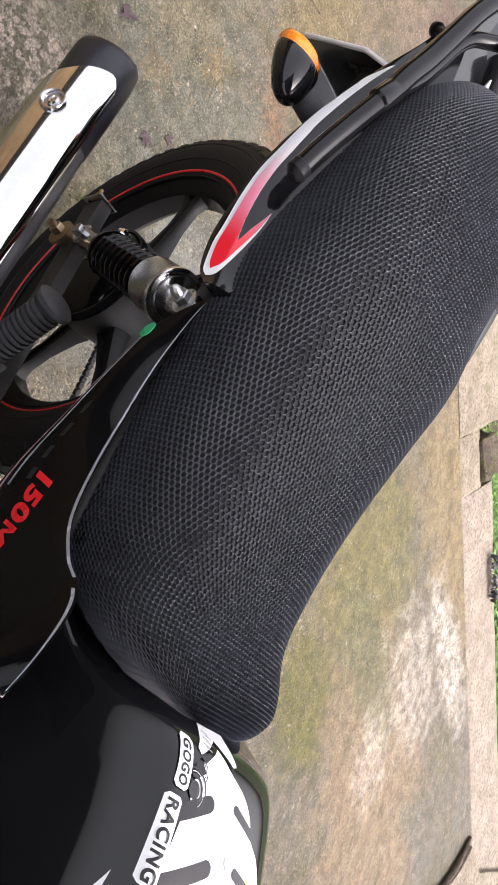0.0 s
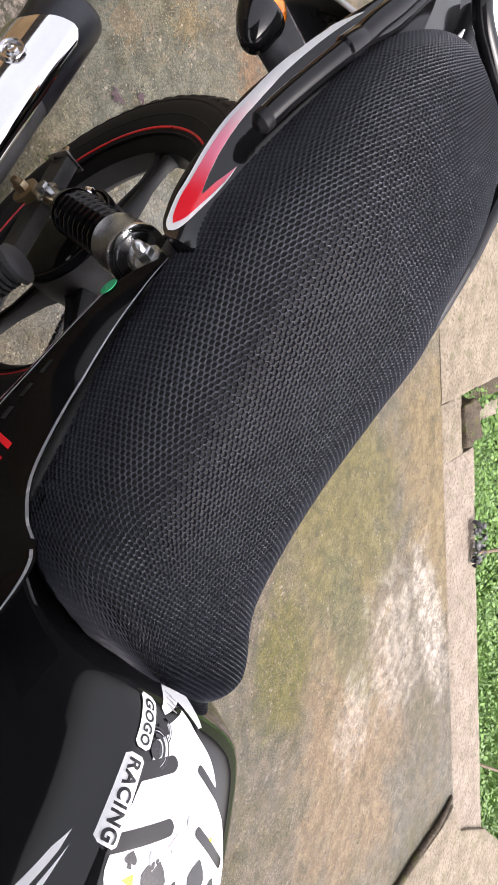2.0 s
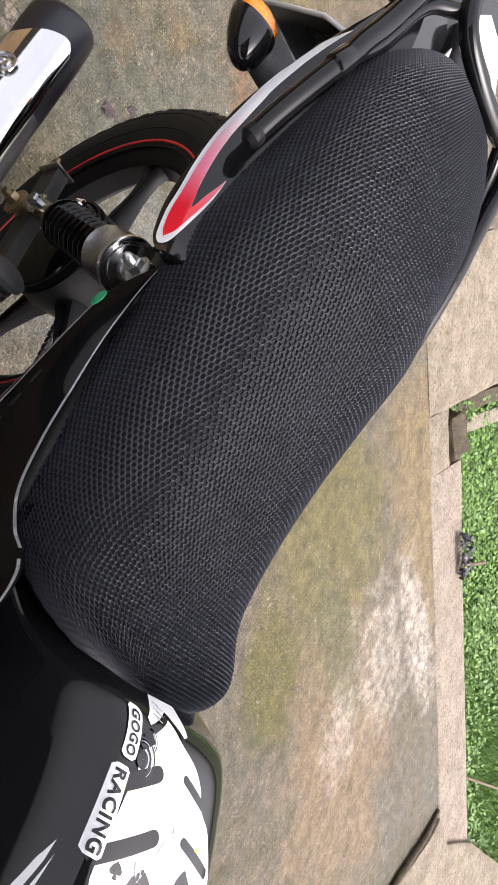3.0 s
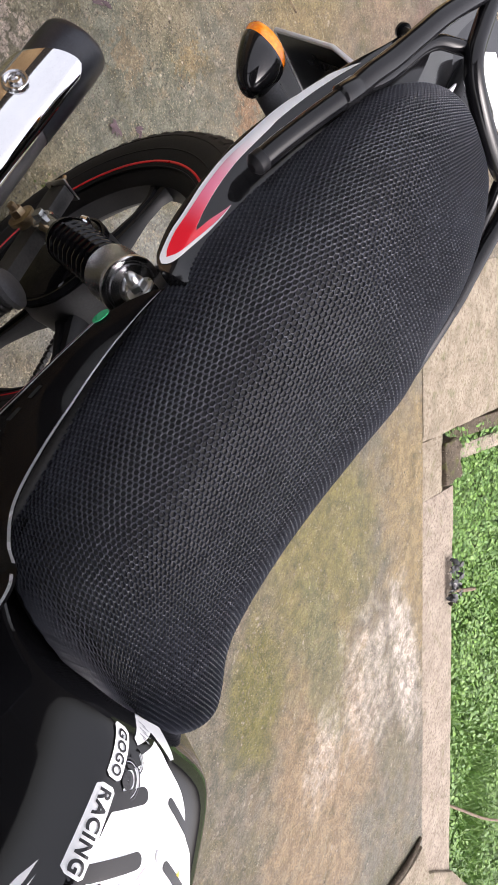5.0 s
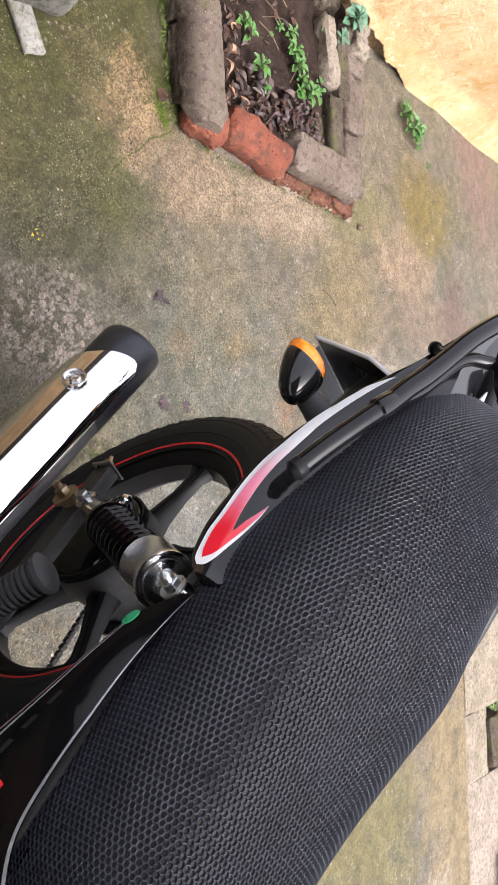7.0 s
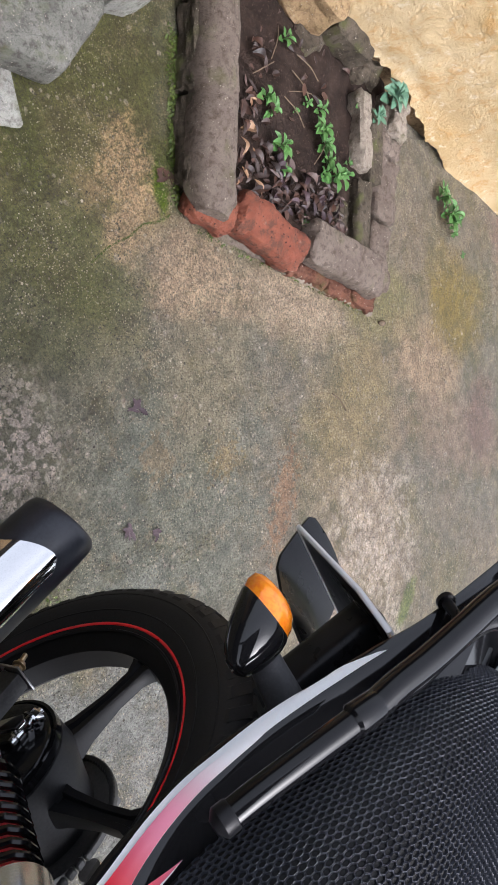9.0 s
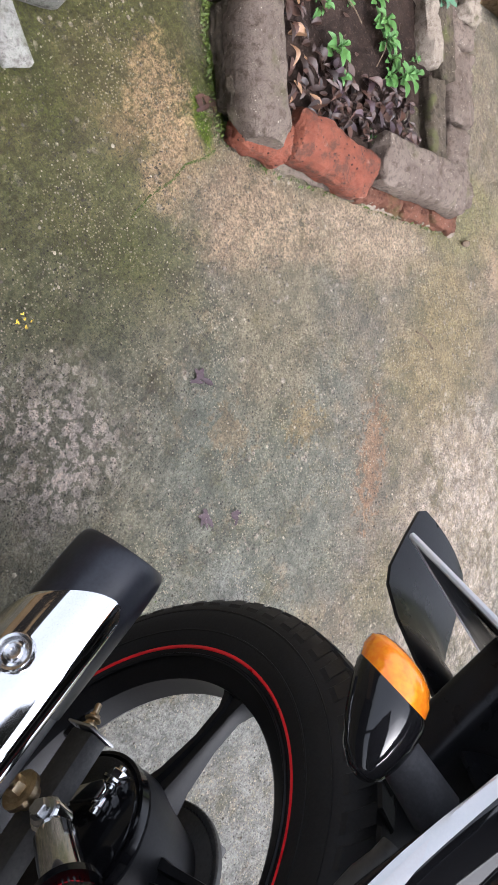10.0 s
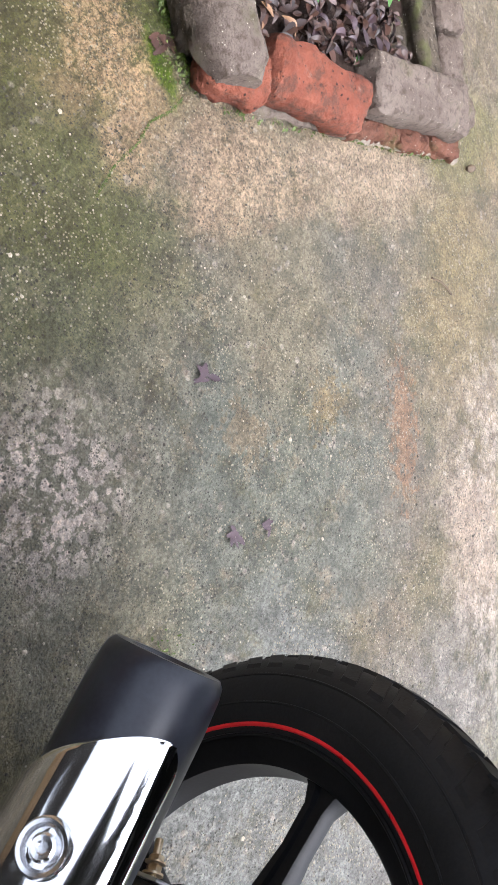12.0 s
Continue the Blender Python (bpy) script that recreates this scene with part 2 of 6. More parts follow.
def make_mortar(name, a, b, moss):
    m = Nodes(name, 0.9, spec=0.2)
    n1, n2, n3 = m.noise(10, 5, 0.65), m.noise(70, 5, 0.7), m.noise(380, 4, 0.7)
    c = m.mix(m.ramp(n1, 0.3, 0.7), a, b)
    c = m.mix(m.math("MULTIPLY", m.ramp(n2, 0.45, 0.68), 0.75), c, (a[0] * 0.45, a[1] * 0.42, a[2] * 0.38))
    c = m.mix(m.math("MULTIPLY", m.ramp(n3, 0.52, 0.66), 0.5), c, (a[0] * 0.4, a[1] * 0.4, a[2] * 0.4))
    c = m.mix(m.math("MULTIPLY", m.ramp(m.noise(14, 4), 0.55, 0.7), moss), c, (0.10, 0.11, 0.035))
    c = m.mix(m.math("MULTIPLY", m.ramp(m.voronoi(190), 0.24, 0.12), m.ramp(m.noise(60, 2), 0.55, 0.62)), c, (0.52, 0.47, 0.38))
    m.base(c)
    m.bump(m.math("ADD", n2, m.math("MULTIPLY", n3, 0.5)), 1.0, 0.012)
    return m.mat


def make_render_wall():
    m = Nodes("ochre_render", 0.85, spec=0.2)
    n1, n2, n3 = m.noise(2.6, 5), m.noise(14, 7, 0.75, distortion=0.5), m.noise(120, 5, 0.7)
    c = m.mix(m.ramp(n1, 0.3, 0.7), (0.42, 0.29, 0.135), (0.56, 0.43, 0.255))
    c = m.mix(m.math("MULTIPLY", m.ramp(n2, 0.47, 0.66), 0.75), c, (0.44, 0.25, 0.085))
    c = m.mix(m.math("MULTIPLY", m.ramp(m.noise(30, 6, 0.7), 0.55, 0.68), 0.7), c, (0.66, 0.56, 0.40))
    c = m.mix(m.math("MULTIPLY", m.ramp(m.noise(70, 5, 0.7), 0.60, 0.70), 0.6), c, (0.26, 0.15, 0.06))
    m.base(c)
    m.bump(m.math("ADD", m.math("MULTIPLY", n2, 1.4), m.math("MULTIPLY", n3, 0.4)), 1.0, 0.02)
    return m.mat


def make_soil():
    m = Nodes("dark_soil", 0.95, spec=0.15)
    n1, n2 = m.noise(16, 6, 0.7), m.noise(130, 5, 0.7)
    c = m.mix(m.ramp(n1, 0.3, 0.7), (0.016, 0.010, 0.008), (0.040, 0.026, 0.020))
    c = m.mix(m.ramp(n2, 0.55, 0.72), c, (0.085, 0.060, 0.046))
    m.base(c)
    m.bump(m.math("ADD", n1, n2), 0.9, 0.012)
    return m.mat


def make_leaf(name, a, b):
    m = Nodes(name, 0.5, spec=0.35)
    info = m.n.new("ShaderNodeNewGeometry").outputs["Random Per Island"]
    c = m.mix(info, a, b)
    m.base(m.mix(m.math("MULTIPLY", m.noise(90, 3), 0.35), c, (a[0] * 0.5, a[1] * 0.5, a[2] * 0.5)))
    m.set("Subsurface Weight", 0.0)
    return m.mat


def make_earth():
    m = Nodes("grassy_earth", 0.9, spec=0.2)
    n1, n2 = m.noise(3, 5), m.noise(45, 6, 0.7)
    c = m.mix(m.ramp(n1, 0.3, 0.7), (0.030, 0.045, 0.012), (0.055, 0.075, 0.022))
    c = m.mix(m.ramp(n2, 0.5, 0.7), c, (0.045, 0.036, 0.022))
    m.base(c)
    m.bump(n2, 0.8, 0.03)
    return m.mat


def make_sticker():
    """The tail stripe: red at its tip, pink, then white towards the tail."""
    m = Nodes("red_to_white_decal", 0.18, coat=0.6)
    x = m.n.new("ShaderNodeSeparateXYZ")
    m.link(m.co, x.inputs[0])
    c = m.mix(m.ramp(x.outputs["X"], 0.085, 0.015), (0.86, 0.012, 0.03), (0.84, 0.25, 0.38))
    c = m.mix(m.ramp(x.outputs["X"], 0.02, -0.055), c, (0.92, 0.92, 0.93))
    m.base(m.mix(m.math("MULTIPLY", m.noise(700, 2), 0.12), c, (0.4, 0.1, 0.1)))
    return m.mat


def make_lens():
    m = Nodes("amber_plastic", 0.12, coat=0.5)
    m.base(m.mix(m.ramp(m.noise(160, 2), 0.3, 0.7), (0.95, 0.22, 0.008), (1.0, 0.32, 0.012)))
    m.set("Transmission Weight", 0.06)
    m.bump(m.voronoi(260), 0.25, 0.001)
    return m.mat


CONCRETE, BRICK = make_concrete(), make_brick()
MORTAR = make_mortar("lime_mortar", (0.140, 0.108, 0.088), (0.205, 0.163, 0.134), 0.35)
MORTAR_DARK = make_mortar("mossy_mortar", (0.070, 0.056, 0.040), (0.125, 0.10, 0.075), 0.7)
STONE = make_mortar("grey_stone", (0.13, 0.128, 0.112), (0.25, 0.245, 0.215), 0.5)
STONE_PALE = make_mortar("pale_stone", (0.28, 0.275, 0.25), (0.42, 0.41, 0.37), 0.35)
STONE_WARM = make_mortar("warm_rubble", (0.26, 0.17, 0.09), (0.42, 0.29, 0.16), 0.1)
SLAB = make_mortar("worn_slab", (0.21, 0.175, 0.130), (0.33, 0.285, 0.22), 0.4)
STRIP = make_mortar("pinkish_screed", (0.245, 0.205, 0.165), (0.36, 0.305, 0.25), 0.3)
OCHRE, SOIL, EARTH = make_render_wall(), make_soil(), make_earth()
# Near black, for the added unseen walls and roof that darken reflections.
UNSEEN_BROWN = make_mortar("unseen_dark_brown", (0.020, 0.017, 0.015), (0.040, 0.034, 0.030), 0.1)
GLOSS_BLACK = varied("gloss_black_paint", (0.006, 0.006, 0.007), (0.010, 0.010, 0.011), 0.05, 12, 900, 0.012, 0.0005, 0, 0.5, 0.02, 0.0)
PLASTIC = varied("black_plastic", (0.008, 0.008, 0.009), (0.014, 0.014, 0.016), 0.30, 25, 600, 0.10, 0.0006, 0, 0.16)
SATIN = varied("satin_black_steel", (0.004, 0.004, 0.005), (0.008, 0.008, 0.009), 0.10, 18, 500, 0.03, 0.0006, 0, 0.35, 0.03)
DUSTY = varied("dusty_black_steel", (0.018, 0.018, 0.019), (0.055, 0.053, 0.05), 0.48, 14, 260, 0.15, 0.0008)
RUBBER = varied("tyre_rubber", (0.008, 0.008, 0.0085), (0.016, 0.016, 0.0165), 0.62, 12, 350, 0.25, 0.001, 0, 0.35)
PEG_RUBBER = varied("grey_rubber", (0.035, 0.035, 0.038), (0.065, 0.065, 0.07), 0.6, 25, 350, 0.2, 0.001)
ALLOY = varied("black_alloy", (0.006, 0.006, 0.007), (0.011, 0.011, 0.012), 0.42, 15, 300, 0.08, 0.0008, 0, 0.22)
HUB_GREY = varied("dark_alloy", (0.014, 0.014, 0.015), (0.026, 0.026, 0.028), 0.5, 20, 300, 0.1, 0.0008, 0, 0.2)
CHROME = varied("chrome", (0.70, 0.70, 0.70), (0.80, 0.80, 0.80), 0.07, 9, 700, 0.01, 0.0004, 1.0, 0.5, 0.03)
POLISHED = varied("polished_steel", (0.66, 0.66, 0.67), (0.78, 0.78, 0.79), 0.22, 9, 700, 0.01, 0.0004, 1.0, 0.5, 0.05)
STEEL = varied("zinc_steel", (0.42, 0.43, 0.43), (0.60, 0.61, 0.62), 0.3, 60, 700, 0.1, 0.0004, 1.0)
BRASS = varied("passivated_zinc", (0.42, 0.31, 0.19), (0.55, 0.45, 0.30), 0.36, 90, 700, 0.1, 0.0004, 1.0)
SHIELD = varied("grey_heat_paint", (0.055, 0.055, 0.062), (0.10, 0.10, 0.11), 0.4, 25, 220, 0.15, 0.0008)
NAVY_RUBBER = varied("blue_black_end_cap", (0.009, 0.010, 0.015), (0.020, 0.022, 0.030), 0.36, 22, 260, 0.1, 0.0008)
CUSHION = varied("black_vinyl", (0.004, 0.004, 0.005), (0.008, 0.008, 0.009), 0.6, 20, 300, 0.1, 0.0008, 0, 0.3)
NET = varied("charcoal_mesh_fabric", (0.029, 0.0315, 0.042), (0.042, 0.0455, 0.060), 0.48, 14, 900, 0.25, 0.0006, 0, 0.5)
TRIM = varied("silver_trim", (0.50, 0.52, 0.56), (0.62, 0.63, 0.66), 0.25, 40, 600, 0.02, 0.0004, 0.3)
WHITE = varied("white_sticker", (0.84, 0.85, 0.87), (0.90, 0.90, 0.91), 0.2, 30, 500, 0.02, 0.0003, 0, 0.5, 0.05, 0.4)
RED = varied("red_paint", (0.72, 0.010, 0.018), (0.84, 0.016, 0.024), 0.3, 30, 500, 0.02, 0.0004, 0, 0.5, 0.08, 0.3)
GREEN_STICKER = varied("green_sticker", (0.02, 0.28, 0.12), (0.03, 0.36, 0.16), 0.3, 60, 500, 0.02, 0.0003)
PINK = varied("pink_ink", (0.72, 0.45, 0.52), (0.80, 0.55, 0.6), 0.25, 40, 500, 0, 0.0003)
GREY_INK = varied("grey_ink", (0.30, 0.30, 0.34), (0.42, 0.42, 0.46), 0.25, 40, 500, 0, 0.0003)
INK = varied("black_ink", (0.01, 0.01, 0.012), (0.02, 0.02, 0.022), 0.25, 40, 500, 0, 0.0003)
YELLOW = varied("yellow_petal", (0.75, 0.50, 0.03), (0.85, 0.62, 0.06), 0.5, 60, 400, 0.1, 0.0004)
STICKER, AMBER = make_sticker(), make_lens()
LEAF = make_leaf("seedling_leaf", (0.042, 0.115, 0.026), (0.085, 0.19, 0.048))
LEAF_GREY = make_leaf("grey_green_leaf", (0.06, 0.14, 0.085), (0.11, 0.205, 0.135))
GRASS = make_leaf("grass_blade", (0.040, 0.110, 0.013), (0.135, 0.250, 0.040))
DEAD = make_leaf("dead_leaf", (0.012, 0.007, 0.006), (0.075, 0.036, 0.025))
MOSS = make_leaf("moss_frond", (0.045, 0.068, 0.008), (0.085, 0.120, 0.015))
# Darker brick tone for the lower course, with green blotches.
BRICK_DARK = make_mortar("dark_brick", (0.120, 0.054, 0.036), (0.190, 0.084, 0.054), 0.5)
TAN_LEAF = make_leaf("tan_dead_leaf", (0.14, 0.075, 0.04), (0.30, 0.18, 0.10))
PURPLE = make_leaf("wet_dead_leaf", (0.024, 0.012, 0.015), (0.062, 0.038, 0.044))
TWIG = varied("dry_twig", (0.06, 0.04, 0.025), (0.14, 0.10, 0.06), 0.8, 60, 400, 0.3, 0.001)
TAR = varied("black_tar", (0.012, 0.012, 0.014), (0.03, 0.03, 0.033), 0.35, 60, 300, 0.4, 0.002)

# ---- mesh helpers ----


def finish(name, bm, mat, smooth=True):
    me = bpy.data.meshes.new(name)
    bmesh.ops.recalc_face_normals(bm, faces=bm.faces)
    for f in bm.faces:
        f.smooth = smooth
    bm.to_mesh(me)
    bm.free()
    me.materials.append(mat)
    if smooth:
        me.set_sharp_from_angle(angle=radians(38))
    return me


def part(name, bm, mat, parent, label="", smooth=True):
    ob = new(name, finish(name, bm, mat, smooth))
    ob.parent = parent
    return tagged(ob, label)


def thing(name, bm, mat, label, category, group="", kind="", smooth=True):
    return tagged(new(name, finish(name, bm, mat, smooth)), label, category, group, kind)


def empty(name, label, category, group="", kind=""):
    return tagged(new(name), label, category, group, kind)


def joined(*bms):
    out = bmesh.new()
    for b in bms:
        me = bpy.data.meshes.new("tmp")
        b.to_mesh(me)
        b.free()
        out.from_mesh(me)
        bpy.data.meshes.remove(me)
    return out


def loft(rings, closed=True, caps=True):
    """Skin rings of equal count."""
    bm = bmesh.new()
    vs = [[bm.verts.new(p) for p in ring] for ring in rings]
    n = len(vs[0])
    for a, b in zip(vs, vs[1:]):
        for i in range(n if closed else n - 1):
            j = (i + 1) % n
            bm.faces.new((a[i], a[j], b[j], b[i]))
    if caps and closed:
        bm.faces.new(vs[0][::-1]), bm.faces.new(vs[-1])
    return bm


def spline(pts, per=6):
    """Points along a smooth line through pts."""
    p = [Vector(q) for q in pts]
    p = [2 * p[0] - p[1], *p, 2 * p[-1] - p[-2]]
    out = []
    for a, b, c, d in zip(p, p[1:], p[2:], p[3:]):
        for k in range(per):
            t = k / per
            out.append(0.5 * (2 * b + (c - a) * t + (2 * a - 5 * b + 4 * c - d) * t * t + (3 * b - a - 3 * c + d) * t**3))
    return [*out, p[-2]]


def frames_along(line):
    up = Vector((0, 0, 1))
    for i, q in enumerate(line):
        d = (line[min(i + 1, len(line) - 1)] - line[max(i - 1, 0)]).normalized()
        side = d.cross(up)
        if side.length < 0.05:
            side = d.cross(Vector((1, 0, 0)))
        side.normalize()
        yield q, d, side, side.cross(d).normalized()


def tube(pts, r, seg=12, per=6, smooth=True, ends=True):
    """A pipe; r is one radius or one for every point."""
    line = spline(pts, per) if smooth else [Vector(q) for q in pts]
    rs = [r] * len(line) if isinstance(r, (int, float)) else np.interp(np.linspace(0, 1, len(line)), np.linspace(0, 1, len(r)), r).tolist()
    rings = []
    for (q, d, s, u), rr in zip(frames_along(line), rs):
        rings.append([q + rr * (math.cos(2 * math.pi * k / seg) * s + math.sin(2 * math.pi * k / seg) * u) for k in range(seg)])
    return loft(rings, True, ends)


def turned(p0, p1, profile, seg=24):
    """A turned body between two points; profile: (share of the length, radius)."""
    p0, p1 = Vector(p0), Vector(p1)
    d = (p1 - p0).normalized()
    s = d.cross(Vector((0, 0, 1)) if abs(d.z) < 0.95 else Vector((1, 0, 0))).normalized()
    u = s.cross(d)
    rings = [[p0 + (p1 - p0) * f + r * (math.cos(2 * math.pi * k / seg) * s + math.sin(2 * math.pi * k / seg) * u) for k in range(seg)] for f, r in profile]
    return loft(rings)


def rod(p0, p1, r, seg=16, edge=0.12):
    e = min(edge, 0.3)
    return turned(p0, p1, [(0, r * 0.85), (0.02, r), (0.98, r), (1, r * 0.85)], seg)


def hex_nut(p, d, r, h, bolt=0.0):
    """A hexagonal nut at p that points along d, with a round bolt end of that length."""
    p, d = Vector(p), Vector(d).normalized()
    a = turned(p, p + d * h, [(0, r), (0.85, r), (1, r * 0.88)], 6)
    b = turned(p - d * h * 0.25, p + d * h * 0.06, [(0, r * 1.35), (0.9, r * 1.35), (1, r * 1.3)], 20)
    if bolt:
        return joined(a, b, turned(p, p + d * (h + bolt), [(0, r * 0.55), (0.92, r * 0.55), (1, r * 0.4)], 14))
    return joined(a, b)


def block(size, m=None, bevel=0.004, seg=2):
    bm = bmesh.new()
    bmesh.ops.create_cube(bm, size=1.0)
    bmesh.ops.scale(bm, vec=size, verts=bm.verts)
    if bevel:
        bmesh.ops.bevel(bm, geom=bm.edges[:], offset=bevel, segments=seg, profile=0.6, affect="EDGES")
    if m is not None:
        bmesh.ops.transform(bm, matrix=m, verts=bm.verts)
    return bm


def bar(p0, p1, w, h, bevel=0.003):
    """A box-section bar from p0 to p1, w wide sideways and h high."""
    p0, p1 = Vector(p0), Vector(p1)
    d = p1 - p0
    q = d.to_track_quat("X", "Z").to_matrix().to_4x4()
    return block((d.length, w, h), Matrix.Translation((p0 + p1) / 2) @ q, bevel)


def rough_block(size, m, amount=0.01, cuts=4, scale=14.0, bevel=0.008, seed=0.0):
    """A worn stone: a bevelled block with an uneven skin."""
    bm = block(size, None, bevel, 3)
    bmesh.ops.subdivide_edges(bm, edges=[e for e in bm.edges if e.calc_length() > max(size) * 0.12], cuts=cuts, use_grid_fill=True)
    bm.normal_update()
    moved = {}
    for v in bm.verts:
        q = v.co * scale + Vector((seed, seed * 1.7, seed * 0.6))
        moved[v] = v.normal * (noise.noise(q) * amount + noise.noise(q * 3.1) * amount * 0.65 + noise.noise(q * 7.3) * amount * 0.35)
    for v, o in moved.items():
        v.co += o
    bmesh.ops.transform(bm, matrix=m, verts=bm.verts)
    return bm


def plate(outline, thick, m, bevel=0.0):
    """A flat plate from an outline in its own xy plane."""
    bm = bmesh.new()
    f = bm.faces.new([bm.verts.new((x, y, 0)) for x, y in outline])
    r = bmesh.ops.extrude_face_region(bm, geom=[f])
    bmesh.ops.translate(bm, vec=(0, 0, thick), verts=[g for g in r["geom"] if isinstance(g, bmesh.types.BMVert)])
    if bevel:
        bmesh.ops.bevel(bm, geom=bm.edges[:], offset=bevel, segments=2, profile=0.6, affect="EDGES")
    bmesh.ops.transform(bm, matrix=m, verts=bm.verts)
    return bm


def inside(x, y, poly):
    hit = False
    for (x0, y0), (x1, y1) in zip(poly, poly[1:] + poly[:1]):
        if (y0 > y) != (y1 > y) and x < (x1 - x0) * (y - y0) / (y1 - y0) + x0:
            hit = not hit
    return hit


def sticker(poly, place, most=0.006):
    """A thin skin from a flat outline, laid on a curved surface by place(x, y)."""
    bm = bmesh.new()
    bm.faces.new([bm.verts.new((x, y, 0)) for x, y in poly])
    bmesh.ops.triangulate(bm, faces=bm.faces[:])
    for _ in range(4):
        long_ = [e for e in bm.edges if e.calc_length() > most]
        if long_:
            bmesh.ops.subdivide_edges(bm, edges=long_, cuts=1)
            bmesh.ops.triangulate(bm, faces=bm.faces[:])
    for v in bm.verts:
        v.co = place(v.co.x, v.co.y)
    return bm


def lettering(text, size, place, shear=0.0, extrude=0.0, space=1.0, bold=0.022):
    """Letters as a mesh, each vertex laid by place(x, y, z)."""
    cu = bpy.data.curves.new("letters", "FONT")
    cu.body, cu.size, cu.shear, cu.extrude, cu.space_character, cu.offset = text, size, shear, extrude, space, size * bold
    ob = bpy.data.objects.new("letters", cu)
    scene.collection.objects.link(ob)
    me = bpy.data.meshes.new_from_object(ob.evaluated_get(bpy.context.evaluated_depsgraph_get()))
    bm = bmesh.new()
    bm.from_mesh(me)
    bpy.data.objects.remove(ob), bpy.data.meshes.remove(me), bpy.data.curves.remove(cu)
    bmesh.ops.triangulate(bm, faces=bm.faces[:])
    for v in bm.verts:
        v.co = place(*v.co)
    return bm


def curve_at(x, table):
    """A smooth value at x from (x, value) pairs."""
    xs, vs = zip(*table)
    i = int(np.clip(np.searchsorted(xs, x) - 1, 0, len(xs) - 2))
    t = float(np.clip((x - xs[i]) / (xs[i + 1] - xs[i]), 0, 1))

    def slope(k):
        k0, k1 = max(k - 1, 0), min(k + 1, len(xs) - 1)
        return (vs[k1] - vs[k0]) / (xs[k1] - xs[k0])

    h = xs[i + 1] - xs[i]
    return (2 * t**3 - 3 * t**2 + 1) * vs[i] + (t**3 - 2 * t**2 + t) * h * slope(i) + (3 * t**2 - 2 * t**3) * vs[i + 1] + (t**3 - t**2) * h * slope(i + 1)


# ---- the yard: a runs along the house wall, b towards it ----
ALONG, TOWARD = Vector((-0.722, 0.692, 0)), Vector((-0.692, -0.722, 0))
YARD_TURN = math.degrees(math.atan2(ALONG.y, ALONG.x))


def yard(a, b, z=0.0):
    return ALONG * a + TOWARD * b + Vector((0, 0, z))


def yard_pose(a, b, z, turn=0.0, rx=0.0, ry=0.0):
    p = yard(a, b, z)
    return pose(p.x, p.y, p.z, rx, ry, YARD_TURN + turn)

# ---- ground, slabs and walls ----


def slab(a0, a1, b0, b1, top, depth, cell=0.06, wave=0.003, ragged=0.0, seed=0.0, notch=None):
    """A cast slab in the yard with an uneven top and, where asked, ragged edges."""
    na, nb = max(2, int((a1 - a0) / cell)), max(2, int((b1 - b0) / cell))
    bm = bmesh.new()
    rows = []
    for i in range(na + 1):
        row = []
        for j in range(nb + 1):
            a, b = a0 + (a1 - a0) * i / na, b0 + (b1 - b0) * j / nb
            if ragged and i in (0, na):
                a += ragged * (noise.noise((b * 7 + seed, seed, i)) + 0.5 * noise.noise((b * 23, seed, i)))
            if ragged and j in (0, nb):
                b += ragged * (noise.noise((a * 7 + seed, seed + 5, j)) + 0.5 * noise.noise((a * 23, seed, j)))
            edge = 0.006 if ragged and (i in (0, na) or j in (0, nb)) else 0
            row.append(bm.verts.new(yard(a, b, top - edge + wave * noise.noise((a * 2.3 + seed, b * 2.3, 0)))))
        rows.append(row)
    for i in range(na):
        for j in range(nb):
            if notch and a0 + (a1 - a0) * (i + 0.5) / na > notch[0] and b0 + (b1 - b0) * (j + 0.5) / nb < notch[1]:
                continue
            bm.faces.new((rows[i][j], rows[i + 1][j], rows[i + 1][j + 1], rows[i][j + 1]))
    bmesh.ops.delete(bm, geom=[v for v in bm.verts if not v.link_faces], context="VERTS")
    rim = [e for e in bm.edges if e.is_boundary]
    r = bmesh.ops.extrude_edge_only(bm, edges=rim)
    for g in r["geom"]:
        if isinstance(g, bmesh.types.BMVert):
            g.co.z = top - depth
    return bm


bm = bmesh.new()
R0, R1 = 900.0, 3.0
rings = [[bm.verts.new((r * math.cos(k * math.pi / 24), r * math.sin(k * math.pi / 24), -0.16)) for k in range(48)] for r in (R1, 8, 30, 120, R0)]
bm.faces.new(rings[0])
for p, q in zip(rings, rings[1:]):
    for k in range(48):
        bm.faces.new((p[k], q[k], q[(k + 1) % 48], p[(k + 1) % 48]))
thing("ground", bm, EARTH, "grassy earth of the garden reaching into the distance", "ground", kind="structure")
thing("pavement", slab(-2.6, 4.2, -2.70, 1.60, 0.0, 0.16, 0.05, 0.003, notch=(1.90, 0.0)), CONCRETE, "damp mossy concrete yard with lime stains and algae", "pavement", kind="structure")
thing("pavement_edging", slab(1.903, 2.20, -3.4, -0.934, 0.002, 0.15, 0.03, 0.004, 0.006, 2), STRIP, "worn pinkish screed strip along the yard's edge", "paving strip", kind="structure")
thing("pavement_patch", slab(1.903, 2.095, -0.932, -0.690, 0.001, 0.15, 0.03, 0.003, 0.004, 7), SLAB, "small mossy patch of cement beside the broken edge", "paving", kind="structure")
thing("pavement_slab", slab(1.906, 4.2, -0.687, -0.004, 0.003, 0.16, 0.03, 0.006, 0.009, 4), SLAB, "broken rough concrete slab beside the yard", "paving slab", kind="structure")


